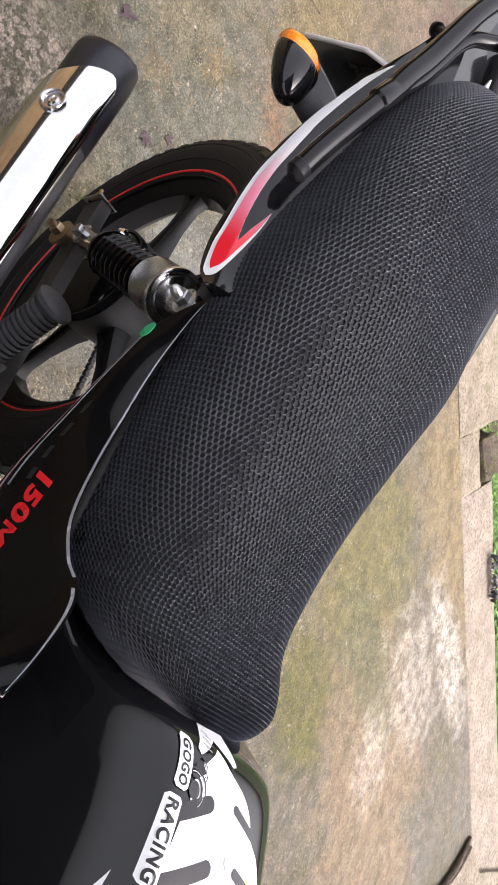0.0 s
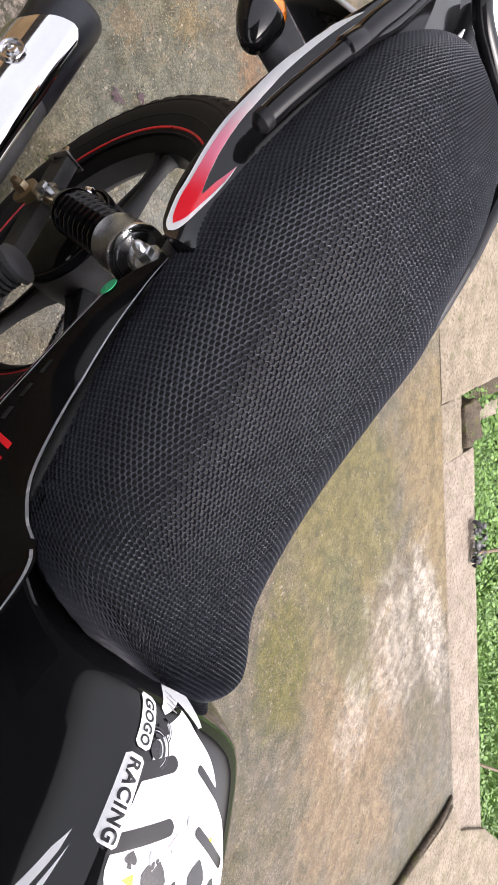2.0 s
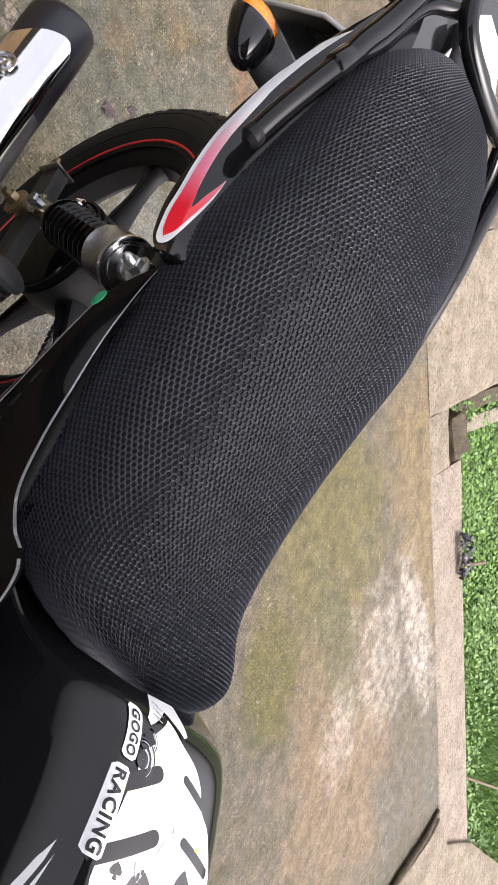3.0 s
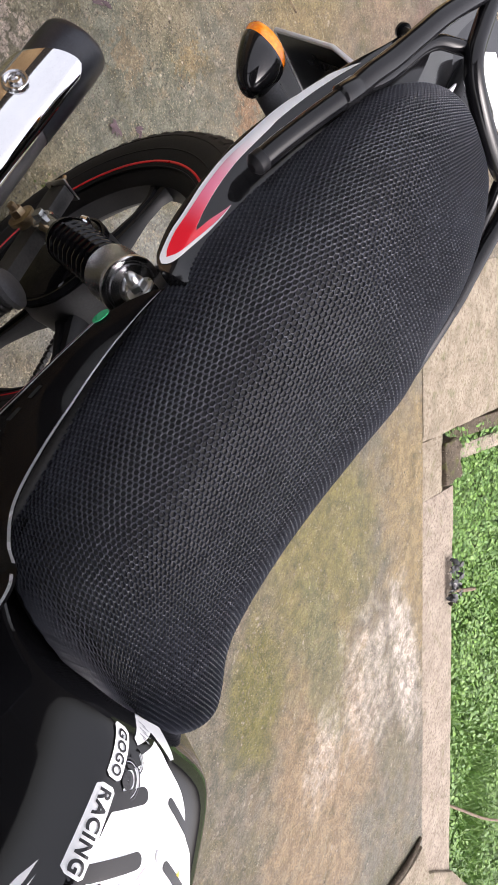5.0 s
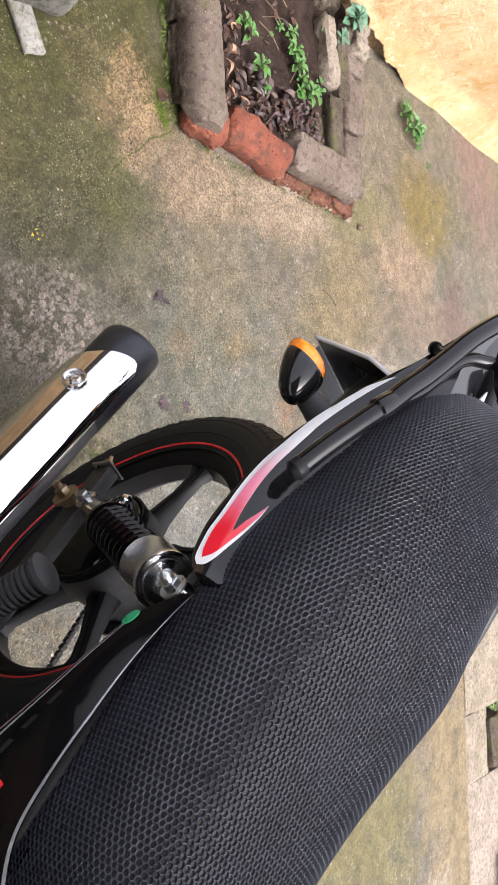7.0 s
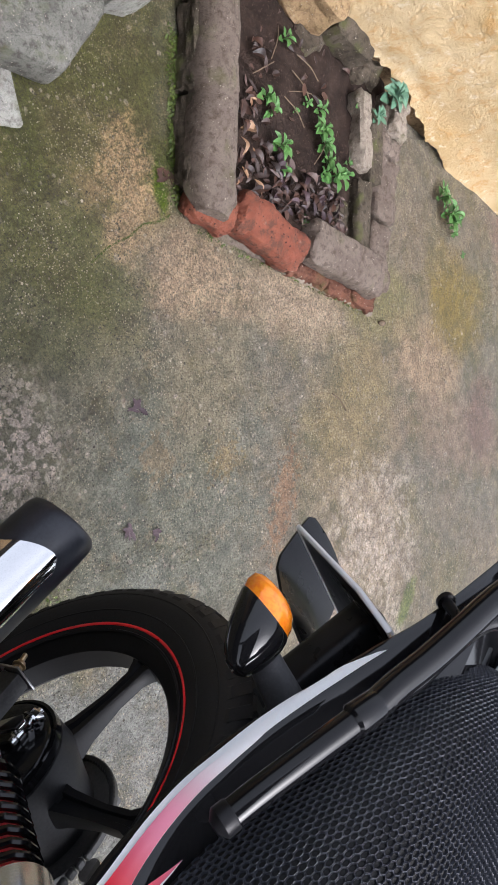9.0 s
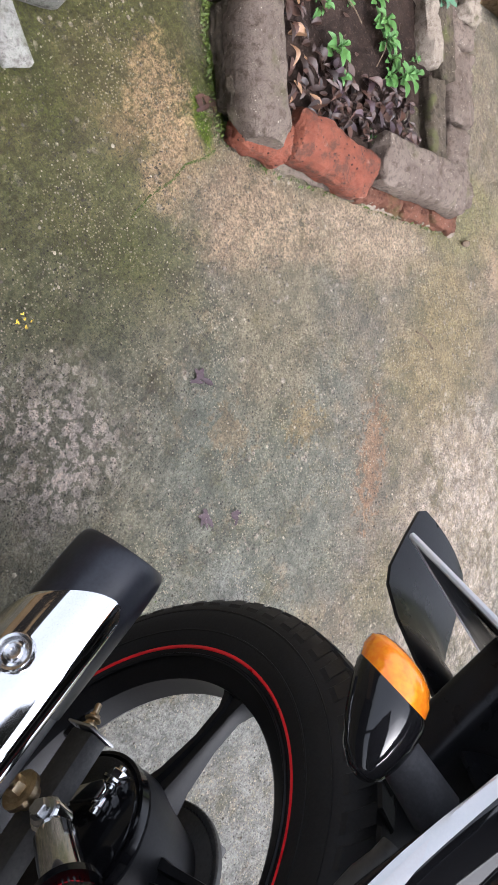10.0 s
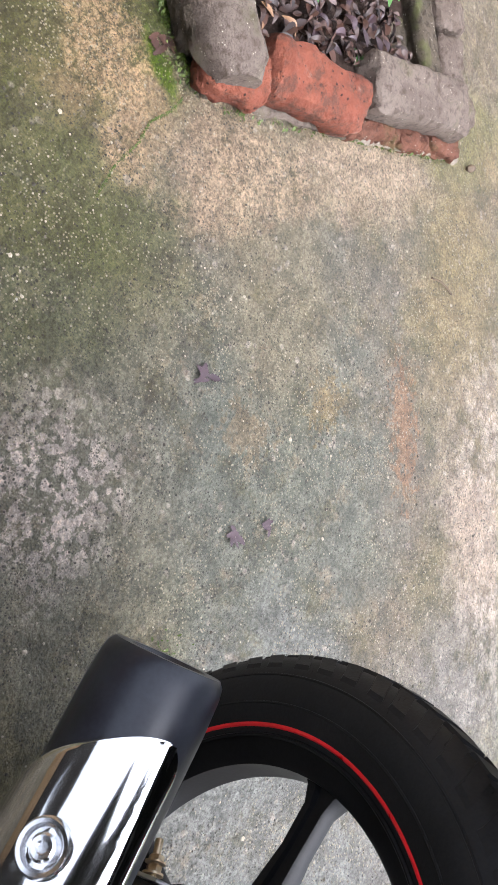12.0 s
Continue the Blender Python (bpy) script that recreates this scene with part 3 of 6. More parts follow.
def cast_slab(poly, thick, z, seed):
    """A broken slab from its outline in the yard, with an uneven top."""
    bm = plate(poly, thick, Matrix.Identity(4), 0.012)
    bmesh.ops.triangulate(bm, faces=bm.faces[:])
    for _ in range(3):
        bmesh.ops.subdivide_edges(bm, edges=[e for e in bm.edges if e.calc_length() > 0.09], cuts=1)
        bmesh.ops.triangulate(bm, faces=bm.faces[:])
    for v in bm.verts:
        v.co += Vector((0.010 * noise.noise(v.co * 9 + Vector((seed, 0, 0))), 0.010 * noise.noise(v.co * 9 + Vector((0, seed, 0))), 0.006 * noise.noise(v.co * 5 + Vector((0, 0, seed)))))
    bmesh.ops.transform(bm, matrix=yard_pose(0, 0, z), verts=bm.verts)
    return bm


thing("pavement_step", cast_slab([(1.865, -2.475), (1.66, -2.500), (1.42, -2.505), (0.9, -2.56), (-0.5, -2.68), (-0.5, -4.6), (2.9, -4.6), (2.6, -3.31), (2.18, -2.84), (1.93, -2.66)], 0.15, -0.125, 9.0), SLAB, "pale worn concrete slab at the yard's end", "paving slab", kind="structure")
thing("pavement_gutter", tube([yard(1.875, -2.445, 0.006), yard(1.74, -2.475, 0.012), yard(1.58, -2.485, 0.010), yard(1.42, -2.492, 0.012), yard(1.15, -2.515, 0.008)], [0.007, 0.013, 0.015, 0.014, 0.010], 10, 5), MORTAR_DARK, "dark mossy seam along the pale slab", "seam", kind="structure")


def plaster():
    """The render on the house wall, broken away above the planting bed."""
    foot = [(0.7, 0.125), (0.80, 0.120), (0.89, 0.115), (1.03, 0.088), (1.16, 0.100), (1.30, 0.055), (1.44, 0.025), (1.69, -0.02), (4.5, -0.02)]
    na, nz = 190, 40
    bm = bmesh.new()
    grid = []
    for i in range(na + 1):
        f = (i / na) ** 1.8
        col = []
        for j in range(nz + 1):
            h = (j / nz) ** 1.6
            a0 = 0.785 - 0.06 * h + 0.022 * noise.noise((h * 9, 2, 0)) + 0.012 * noise.noise((h * 34, 5, 0))
            a = a0 + (4.3 - a0) * f
            lo = float(np.interp(a, *zip(*foot)))
            if a < 1.6:
                lo += 0.020 * noise.noise((a * 11, 0, 0)) + 0.012 * noise.noise((a * 37, 3, 0))
            z = lo + (0.55 - lo) * h
            rim = 0.014 * max(0.0, 1 - j / 2) + 0.014 * max(0.0, 1 - i / 3)
            b = 1.590 + 0.014 * noise.noise((a * 3, z * 3, 1)) + 0.005 * noise.noise((a * 14, z * 14, 4)) + rim - 0.03 * max(0.0, 0.12 - z) / 0.12
            col.append(bm.verts.new(yard(a, b, z)))
        grid.append(col)
    for i in range(na):
        for j in range(nz):
            bm.faces.new((grid[i][j], grid[i + 1][j], grid[i + 1][j + 1], grid[i][j + 1]))
    r = bmesh.ops.extrude_face_region(bm, geom=bm.faces[:])
    bmesh.ops.translate(bm, vec=TOWARD * 0.04, verts=[g for g in r["geom"] if isinstance(g, bmesh.types.BMVert)])
    return bm


thing("wall_house", block((6.9, 0.25, 0.70), yard_pose(0.85, 1.74, 0.18), 0.01), STONE_WARM, "rubble core of the house wall behind the render", "wall", kind="structure")
thing("wall_plaster", plaster(), OCHRE, "ochre lime render on the house wall, broken at its foot", "wall", kind="structure")
# Two dark walls added out of view so the gloss paint reflects darkness.
thing("wall_upper_unseen", block((6.9, 0.22, 0.42), yard_pose(0.85, 1.745, 0.742), 0.01), UNSEEN_BROWN, "unseen dark wall added above the ochre plinth to darken reflections", "wall", kind="structure")
thing("wall_back_unseen", block((0.25, 6.4, 1.15), yard_pose(-1.68, -1.8, 0.425), 0.01), UNSEEN_BROWN, "unseen dark brown wall added behind to darken reflections", "wall", kind="structure")


def unseen_roof():
    """An unseen ribbed sheet roof behind and over the standing place, on two posts and a beam, added to block sky and
    darken reflections.
    """
    na, nb = 2, 420
    bm = bmesh.new()
    grid = [[bm.verts.new(yard(-3.4 + 2.85 * i / na, -3.6 + 4.5 * j / nb, 2.50 + 0.10 * i / na + 0.022 * math.sin(2 * math.pi * j / 10.5))) for j in range(nb + 1)] for i in range(na + 1)]
    for i in range(na):
        for j in range(nb):
            bm.faces.new((grid[i][j], grid[i + 1][j], grid[i + 1][j + 1], grid[i][j + 1]))
    r = bmesh.ops.extrude_face_region(bm, geom=bm.faces[:])
    bmesh.ops.translate(bm, vec=(0, 0, 0.003), verts=[g for g in r["geom"] if isinstance(g, bmesh.types.BMVert)])
    return bm


# Roof guessed from the tank's reflections, added unseen to cut the sky's light.
roof = thing("ceiling_unseen", unseen_roof(), UNSEEN_BROWN, "unseen dark ribbed roof added to block sky light and darken reflections", "roof", kind="structure")
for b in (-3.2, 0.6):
    thing("trim", block((0.10, 0.10, 2.42), yard_pose(-1.95, b, 1.21), 0.008), UNSEEN_BROWN, "unseen dark post added under the roof", "post", kind="structure")
thing("trim", block((0.10, 4.3, 0.10), yard_pose(-1.95, -1.35, 2.46), 0.008), UNSEEN_BROWN, "unseen dark beam added under the roof", "beam", kind="structure")

# ---- the motorcycle: x forward, y to its left, over the rear wheel's foot ----
bike = empty("motorcycle", "small black motorcycle with red stripes parked on its centre stand", "motorcycle")

AXLE = Vector((-0.003, 0.017, 0.328))


def lathe_y(profile, seg=72, centre=AXLE):
    """A ring round the wheel's axle; profile: (y, radius) round a closed loop."""
    rings = [[centre + Vector((r * math.cos(2 * math.pi * k / seg), y, r * math.sin(2 * math.pi * k / seg))) for y, r in profile] for k in range(seg)]
    return ring_skin(rings)


def ring_skin(rings):
    bm = bmesh.new()
    vs = [[bm.verts.new(p) for p in ring] for ring in rings]
    n, k = len(vs[0]), len(vs)
    for i in range(k):
        a, b = vs[i], vs[(i + 1) % k]
        for j in range(n):
            bm.faces.new((a[j], a[(j + 1) % n], b[(j + 1) % n], b[j]))
    return bm


def tyre_profile():
    """The tyre's skin from bead to bead."""
    out = [(-0.033, 0.232), (-0.038, 0.240), (-0.046, 0.258), (-0.050, 0.276), (-0.048, 0.292), (-0.041, 0.306), (-0.030, 0.316), (-0.015, 0.322)]
    return out + [(0.0, 0.3235)] + [(-y, r) for y, r in reversed(out)]


def tyre_surface(y, lift=0.0):
    """The radius of the crown at y."""
    pts = tyre_profile()
    return float(np.interp(y, [p[0] for p in pts[4:13]], [p[1] for p in pts[4:13]])) + lift


def tread():
    """Zigzag tread blocks over the crown and chevrons on the shoulders."""
    bm = bmesh.new()
    for k in range(58):
        a0 = 2 * math.pi * k / 58
        for y0, y1, skew, wide in ((-0.046, -0.026, 0.030, 0.070), (-0.023, -0.003, -0.022, 0.080), (0.003, 0.023, 0.022, 0.080), (0.026, 0.046, -0.030, 0.070)):
            shift = 0.054 if y0 in (-0.046, 0.003) else 0.0
            bot, top = [], []
            for y, s in ((y0, -1), (y1, 1)):
                for w in ((-0.5, 0.5) if s < 0 else (0.5, -0.5)):
                    ang = a0 + shift + skew * s + wide * w
                    jag = 0.008 * math.sin(k * 2.4 + y * 300)
                    for lst, lift, sh in ((bot, -0.002, 1.0), (top, 0.0038, 0.86)):
                        yy = (y0 + y1) / 2 + (y - (y0 + y1) / 2) * sh
                        aa = a0 + shift + (ang + jag - a0 - shift) * sh
                        r = tyre_surface(yy, lift)
                        lst.append(bm.verts.new(AXLE + Vector((r * math.cos(aa), yy, r * math.sin(aa)))))
            bm.faces.new(top)
            for i in range(4):
                j = (i + 1) % 4
                bm.faces.new((bot[i], bot[j], top[j], top[i]))
    return bm


def nubs():
    """Moulding hairs on the tyre."""
    rnd = random.Random(4)
    bm = bmesh.new()
    for k in range(260):
        a, y = rnd.uniform(0, 2 * math.pi), rnd.choice((-1, 1)) * rnd.uniform(0.028, 0.05)
        r = tyre_surface(y, 0.0)
        d = Vector((math.cos(a), rnd.uniform(-0.6, 0.6), math.sin(a))).normalized()
        p = AXLE + Vector((r * math.cos(a), y, r * math.sin(a)))
        t = Vector((-math.sin(a), 0, math.cos(a))) * 0.0005
        vs = [bm.verts.new(q) for q in (p - t, p + t, p + d * rnd.uniform(0.004, 0.008))]
        bm.faces.new(vs)
    return bm


wheel = part("rear_wheel", lathe_y([(-0.036, 0.243), (-0.034, 0.233), (-0.028, 0.226), (-0.022, 0.214), (-0.016, 0.209), (0.016, 0.209), (0.022, 0.214), (0.028, 0.226), (0.034, 0.233), (0.036, 0.243), (0.031, 0.240), (0.018, 0.220), (-0.018, 0.220), (-0.031, 0.240)], 96), ALLOY, bike, "black cast alloy rim")
tprof = tyre_profile()
tyre = part("tyre", lathe_y(tprof + [(0.02, 0.236), (-0.02, 0.236)], 110), RUBBER, wheel, "black tyre with chunky tread")
part("tread", tread(), RUBBER, wheel, smooth=False)
tagged(part("tyre_hairs", nubs(), RUBBER, wheel, smooth=False), kind="stuff")
part("rim_stripe", lathe_y([(-0.0372, 0.2380), (-0.0385, 0.2390), (-0.0390, 0.2412), (-0.0386, 0.2434), (-0.0368, 0.2442)], 120), RED, wheel, "thin red rim stripe")


part("rim_lip", lathe_y([(-0.0345, 0.2290), (-0.0362, 0.2300), (-0.0366, 0.2315), (-0.0350, 0.2330)], 120), ALLOY, wheel)
for r in (0.2595, 0.2880):
    y = float(np.interp(r, [p[1] for p in tprof[:6]], [p[0] for p in tprof[:6]]))
    part("sidewall_ring", lathe_y([(y + 0.001, r - 0.0018), (y - 0.0009, r - 0.0007), (y - 0.0009, r + 0.0007), (y + 0.001, r + 0.0018)], 110), RUBBER, wheel)


def spoke(angle):
    """A tapered cast spoke with a groove down its face."""
    rings = []
    for r, w, t in ((0.07, 0.022, 0.020), (0.10, 0.016, 0.014), (0.15, 0.012, 0.0095), (0.19, 0.013, 0.0095), (0.205, 0.019, 0.012), (0.217, 0.030, 0.016)):
        ring = []
        for s, y in ((-1, -0.6), (-0.92, -1), (-0.38, -1), (-0.24, -0.55), (0.24, -0.55), (0.38, -1), (0.92, -1), (1, -0.6), (1, 0.6), (0.92, 1), (-0.92, 1), (-1, 0.6)):
            ring.append(AXLE + Vector((r * math.cos(angle) - s * w * math.sin(angle), y * t, r * math.sin(angle) + s * w * math.cos(angle))))
        rings.append(ring)
    return loft(rings)


for k in range(5):
    part("spoke", spoke(radians(168 + 72 * k)), ALLOY, wheel)
part("hub", turned(AXLE + Vector((0, -0.052, 0)), AXLE + Vector((0, 0.06, 0)), [(0, 0.078), (0.04, 0.086), (0.3, 0.088), (0.5, 0.082), (1, 0.07)], 64), HUB_GREY, wheel, "grey cast hub")
part("brake_plate", joined(turned(AXLE + Vector((0, -0.072, 0)), AXLE + Vector((0, -0.05, 0)), [(0, 0.03), (0.1, 0.062), (0.35, 0.078), (0.6, 0.081), (1, 0.081)], 56), lathe_y([(-0.058, 0.080), (-0.062, 0.082), (-0.062, 0.086), (-0.052, 0.087)], 64)), SATIN, wheel, "black drum brake plate")
part("sprocket", turned(AXLE + Vector((0, 0.062, 0)), AXLE + Vector((0, 0.068, 0)), [(0, 0.088), (0.1, 0.09), (0.9, 0.09), (1, 0.088)], 40), DUSTY, wheel)


def chain():
    bm = bmesh.new()
    n = 46
    loops = []
    for k in range(n):
        a = math.pi * 0.5 + math.pi * k / (n - 1)
        c = AXLE + Vector((0.094 * math.cos(a), 0.065, 0.094 * math.sin(a)))
        loops.append((c, a + math.pi / 2))
    for k in range(26):
        for s in (1, -1):
            loops.append((AXLE + Vector((0.013 * (k + 0.5), 0.065, s * 0.094 * (1 - 0.02 * k))), 0.0))
    out = []
    for c, a in loops:
        out.append(block((0.0118, 0.011, 0.0085), Matrix.Translation(c) @ Matrix.Rotation(-a, 4, "Y"), 0.002, 1))
    return joined(*out)


part("drive_chain", chain(), DUSTY, bike, "black drive chain")

# swingarm, axle, brake gear
arm = part("swingarm", joined(bar((-0.078, -0.103, 0.338), (0.52, -0.095, 0.375), 0.024, 0.036, 0.004), bar((-0.085, 0.128, 0.330), (0.52, 0.115, 0.375), 0.026, 0.046, 0.004), rod((0.42, -0.1, 0.37), (0.42, 0.12, 0.37), 0.02)), DUSTY, bike, "dusty black box-section swingarm")
part("end_plate", plate([(-0.020, -0.019), (0.020, -0.019), (0.020, 0.019), (-0.020, 0.019)], 0.003, Matrix.Translation((-0.0815, -0.103, 0.337)) @ Matrix.Rotation(radians(86), 4, "Y"), 0.001), STEEL, arm, "zinc adjuster plate")
part("adjuster_bolt", joined(rod((-0.08, -0.108, 0.337), (-0.108, -0.108, 0.326), 0.0034), hex_nut((-0.084, -0.108, 0.3355), (-1, 0, -0.35), 0.0065, 0.006), hex_nut((-0.092, -0.108, 0.333), (-1, 0, -0.35), 0.0065, 0.005)), BRASS, arm, "zinc chain adjuster bolt with two nuts")
part("axle_nut", joined(turned((0.0, -0.114, 0.334), (0.0, -0.131, 0.334), [(0, 0.013), (0.6, 0.013), (0.62, 0.0205), (0.95, 0.0205), (1, 0.0185)], 32), hex_nut((0.0, -0.131, 0.334), (0, -1, 0), 0.0110, 0.011, 0.010)), BRASS, arm, "yellow zinc axle nut and washer")
brake = part("brake_arm", plate([(-0.012, -0.006), (0.055, -0.010), (0.060, 0.0), (0.055, 0.010), (-0.012, 0.006)], 0.006, Matrix.Translation((-0.018, -0.070, 0.318)) @ Matrix.Rotation(radians(90), 4, "X") @ Matrix.Rotation(radians(118), 4, "Z"), 0.0012), CHROME, bike, "chromed brake lever on the drum")
part("brake_rod", joined(turned((-0.074, -0.054, 0.353), (-0.022, -0.060, 0.361), [(0, 0.005), (0.14, 0.005), (0.15, 0.0085), (0.40, 0.0085), (0.42, 0.0050), (0.66, 0.0050), (0.68, 0.0085), (0.86, 0.0085), (0.88, 0.0055), (1, 0.0055)], 14), hex_nut((-0.060, -0.056, 0.355), (-1, 0, 0), 0.010, 0.010), block((0.010, 0.018, 0.022), pose(-0.046, -0.058, 0.357, 0, 8, 0), 0.002)), CHROME, brake, "chromed brake rod with its adjuster")
part("cam_nut", hex_nut((-0.018, -0.072, 0.322), (0, -1, 0), 0.009, 0.008, 0.004), STEEL, brake)


# shock absorbers
def shock(y, s):
    lo, hi = Vector((0.004, y, 0.380)), Vector((0.155, y + s * 0.003, 0.682))
    d = (hi - lo).normalized()
    L = (hi - lo).length
    body = part("shock_absorber", turned(lo + d * 0.012, lo + d * 0.30, [(0, 0.014), (0.04, 0.0195), (0.30, 0.0205), (0.32, 0.012), (1, 0.012)], 28), CHROME, bike, "chromed shock absorber with a black spring")
    part("lower_eye", turned(lo + Vector((0, s * 0.012, 0)), lo - Vector((0, s * 0.012, 0)), [(0, 0.015), (0.1, 0.017), (0.9, 0.017), (1, 0.015)], 24), CHROME, body)
    part("lower_bolt", hex_nut(lo + Vector((0, s * 0.013, 0)), (0, s, 0), 0.010, 0.009, 0.0), STEEL, body)
    side = d.cross(Vector((0, 1, 0))).normalized()
    up = side.cross(d)
    pts = []
    for k in range(9 * 14 + 1):
        a = 2 * math.pi * k / 14
        q = lo + d * (0.094 + 0.142 * k / (9 * 14))
        pts.append(q + 0.0275 * (math.cos(a) * side + math.sin(a) * up))
    part("spring", tube(pts, 0.0044, 8, 1, False), SATIN, body, "black coil spring")
    part("damper", turned(lo + d * 0.09, lo + d * 0.24, [(0, 0.0205), (0.5, 0.021), (1, 0.021)], 24), RED, body, "red damper body inside the coils")
    part("spring_cup", turned(lo + d * 0.082, lo + d * 0.094, [(0, 0.024), (0.3, 0.0305), (1, 0.0315)], 28), SATIN, body)
    part("canister", turned(lo + d * 0.234, lo + d * 0.316, [(0, 0.0325), (0.015, 0.0345), (0.56, 0.0345), (0.585, 0.0355), (0.62, 0.0358), (0.655, 0.0350), (0.67, 0.0325), (0.672, 0.0300), (0.64, 0.0285), (0.645, 0.0265), (0.69, 0.0255), (0.70, 0.0210), (0.72, 0.0165), (0.9, 0.0150), (1, 0.012)], 64), POLISHED, body, "polished spring cover with a rolled rim")
    part("upper_eye", turned(hi + Vector((0, s * 0.016, 0)), hi - Vector((0, s * 0.016, 0)), [(0, 0.014), (0.1, 0.0165), (0.9, 0.0165), (1, 0.014)], 24), CHROME, body)
    part("washer", turned(hi + Vector((0, s * 0.017, 0)), hi + Vector((0, s * 0.0205, 0)), [(0, 0.0145), (0.2, 0.0155), (0.8, 0.0155), (1, 0.0145)], 28), STEEL, body, "zinc washer")
    part("dome_nut", joined(hex_nut(hi + Vector((0, s * 0.020, 0)), (0, s, 0), 0.0105, 0.009), turned(hi + Vector((0, s * 0.028, 0)), hi + Vector((0, s * 0.042, 0)), [(0, 0.007), (0.5, 0.0068), (0.8, 0.005), (1, 0.0018)], 20)), STEEL, body, "domed zinc nut")
    return body


shock(-0.113, -1)
shock(0.150, 1)

# ---- muffler ----
MUF0, MUF1 = Vector((-0.174, -0.236, 0.394)), Vector((0.46, -0.214, 0.368))
MD = (MUF1 - MUF0).normalized()
MS = MD.cross(Vector((0, 0, 1))).normalized()
MU = MS.cross(MD)


def muf(f, ang, r):
    """A point on the muffler, f metres from its tail, ang degrees from its outer side upwards."""
    a = radians(ang)
    return MUF0 + MD * f + r * (math.cos(a) * MS + math.sin(a) * MU)


muffler = part("muffler", turned(MUF0 + MD * 0.0, MUF1, [(0, 0.040), (0.02, 0.043), (0.3, 0.045), (0.75, 0.045), (0.9, 0.038), (1, 0.018)], 48), SHIELD, bike, "grey muffler under a chromed heat shield")


def end_cap():
    rings = []
    for f, r, o in ((0.12, 0.0455, 0), (0.055, 0.0468, 0), (0.0, 0.0478, 0), (-0.026, 0.0470, 0.0), (-0.034, 0.0455, 0.0), (-0.0385, 0.042, 0.0), (-0.0385, 0.030, 0.0), (-0.034, 0.026, 0), (-0.01, 0.024, 0)):
        rings.append([muf(f + r * (0.129 * math.sin(radians(a)) + 0.156 * math.cos(radians(a))), a, r) for a in range(0, 360, 10)])
    return loft(rings)


part("end_cap", end_cap(), NAVY_RUBBER, muffler, "blue-black end cap")


def heat_shield():
    """A chromed shell over the outer and upper side, with a rolled edge and a raised ridge."""
    rows = []
    n = 30
    for i in range(64):
        f = 0.016 + 0.53 * (i / 63) ** 1.7
        tail = min(1.0, max(0.0, (f - 0.016) / 0.11))
        nose = min(1.0, max(0.0, (0.5465 - f) / 0.05))
        nose_open = math.sqrt(max(0.0, 1 - (1 - nose) ** 2))
        mid = 8
        hi = 104 - 14 * (1 - min(1.0, tail * 6)) ** 2
        lo = 84 - 166 * tail ** 0.62
        lo, hi = mid + (lo - mid) * nose_open, mid + (hi - mid) * nose_open
        row = []
        for j in range(n + 1):
            a = lo + (hi - lo) * j / n
            e = abs(2 * j / n - 1)
            r = 0.0500 * (1 + 0.08 * min(1.3, ((a - 52) / 40) ** 2)) + 0.0016 * math.exp(-(((a - 84) / 5) ** 2)) - 0.0010 * math.exp(-(((a - 26) / 7) ** 2)) - 0.0045 * max(0, (e - 0.86) / 0.14) ** 2
            row.append(muf(f, a, r * (0.94 + 0.06 * tail)))
        rows.append(row)
    bm = bmesh.new()
    vs = [[bm.verts.new(p) for p in row] for row in rows]
    for a, b in zip(vs, vs[1:]):
        for j in range(n):
            bm.faces.new((a[j], a[j + 1], b[j + 1], b[j]))
    bmesh.ops.remove_doubles(bm, verts=bm.verts, dist=0.00005)
    bmesh.ops.solidify(bm, geom=bm.faces[:], thickness=0.0012)
    return bm


shield = part("heat_shield", heat_shield(), CHROME, muffler, "bright chromed heat shield")
BOLT = muf(0.100, 36, 0.0515)
BN = (BOLT - (MUF0 + MD * 0.100)).normalized()
part("shield_bolt", joined(turned(BOLT - BN * 0.002, BOLT + BN * 0.004, [(0, 0.0180), (0.7, 0.0175), (1.0, 0.0160), (0.9, 0.0135), (0.2, 0.0115), (0.1, 0.006)], 40), turned(BOLT - BN * 0.001, BOLT + BN * 0.0045, [(0, 0.0085), (0.75, 0.0085), (1.0, 0.0068), (0.92, 0.0040), (0.5, 0.0032), (0.48, 0.0005)], 28)), POLISHED, shield, "dished chromed screw")

# ---- frame, foot peg, centre stand ----
part("frame", joined(tube([(0.56, -0.10, 0.42), (0.47, -0.118, 0.47), (0.38, -0.122, 0.455), (0.28, -0.125, 0.37), (0.22, -0.128, 0.345)], 0.014, 12), tube([(0.16, -0.10, 0.69), (0.32, -0.105, 0.62), (0.46, -0.105, 0.50)], 0.013, 12), tube([(0.16, 0.10, 0.69), (0.32, 0.105, 0.62), (0.46, 0.105, 0.50)], 0.013, 12), tube([(-0.10, -0.09, 0.70), (0.0, -0.10, 0.68), (0.45, -0.10, 0.66), (0.8, -0.04, 0.68)], 0.013, 12), tube([(-0.10, 0.09, 0.70), (0.0, 0.10, 0.68), (0.45, 0.10, 0.66), (0.8, 0.04, 0.68)], 0.013, 12), rod((0.15, -0.11, 0.69), (0.15, 0.11, 0.69), 0.014)), DUSTY, bike, "dusty black tubular frame")
part("peg_bracket", plate([(0.0, -0.02), (0.10, -0.025), (0.20, 0.03), (0.22, 0.06), (0.17, 0.07), (0.08, 0.025), (0.0, 0.02)], 0.008, Matrix.Translation((0.205, -0.128, 0.385)) @ Matrix.Rotation(radians(90), 4, "X"), 0.002), DUSTY, bike, "scuffed black peg bracket")


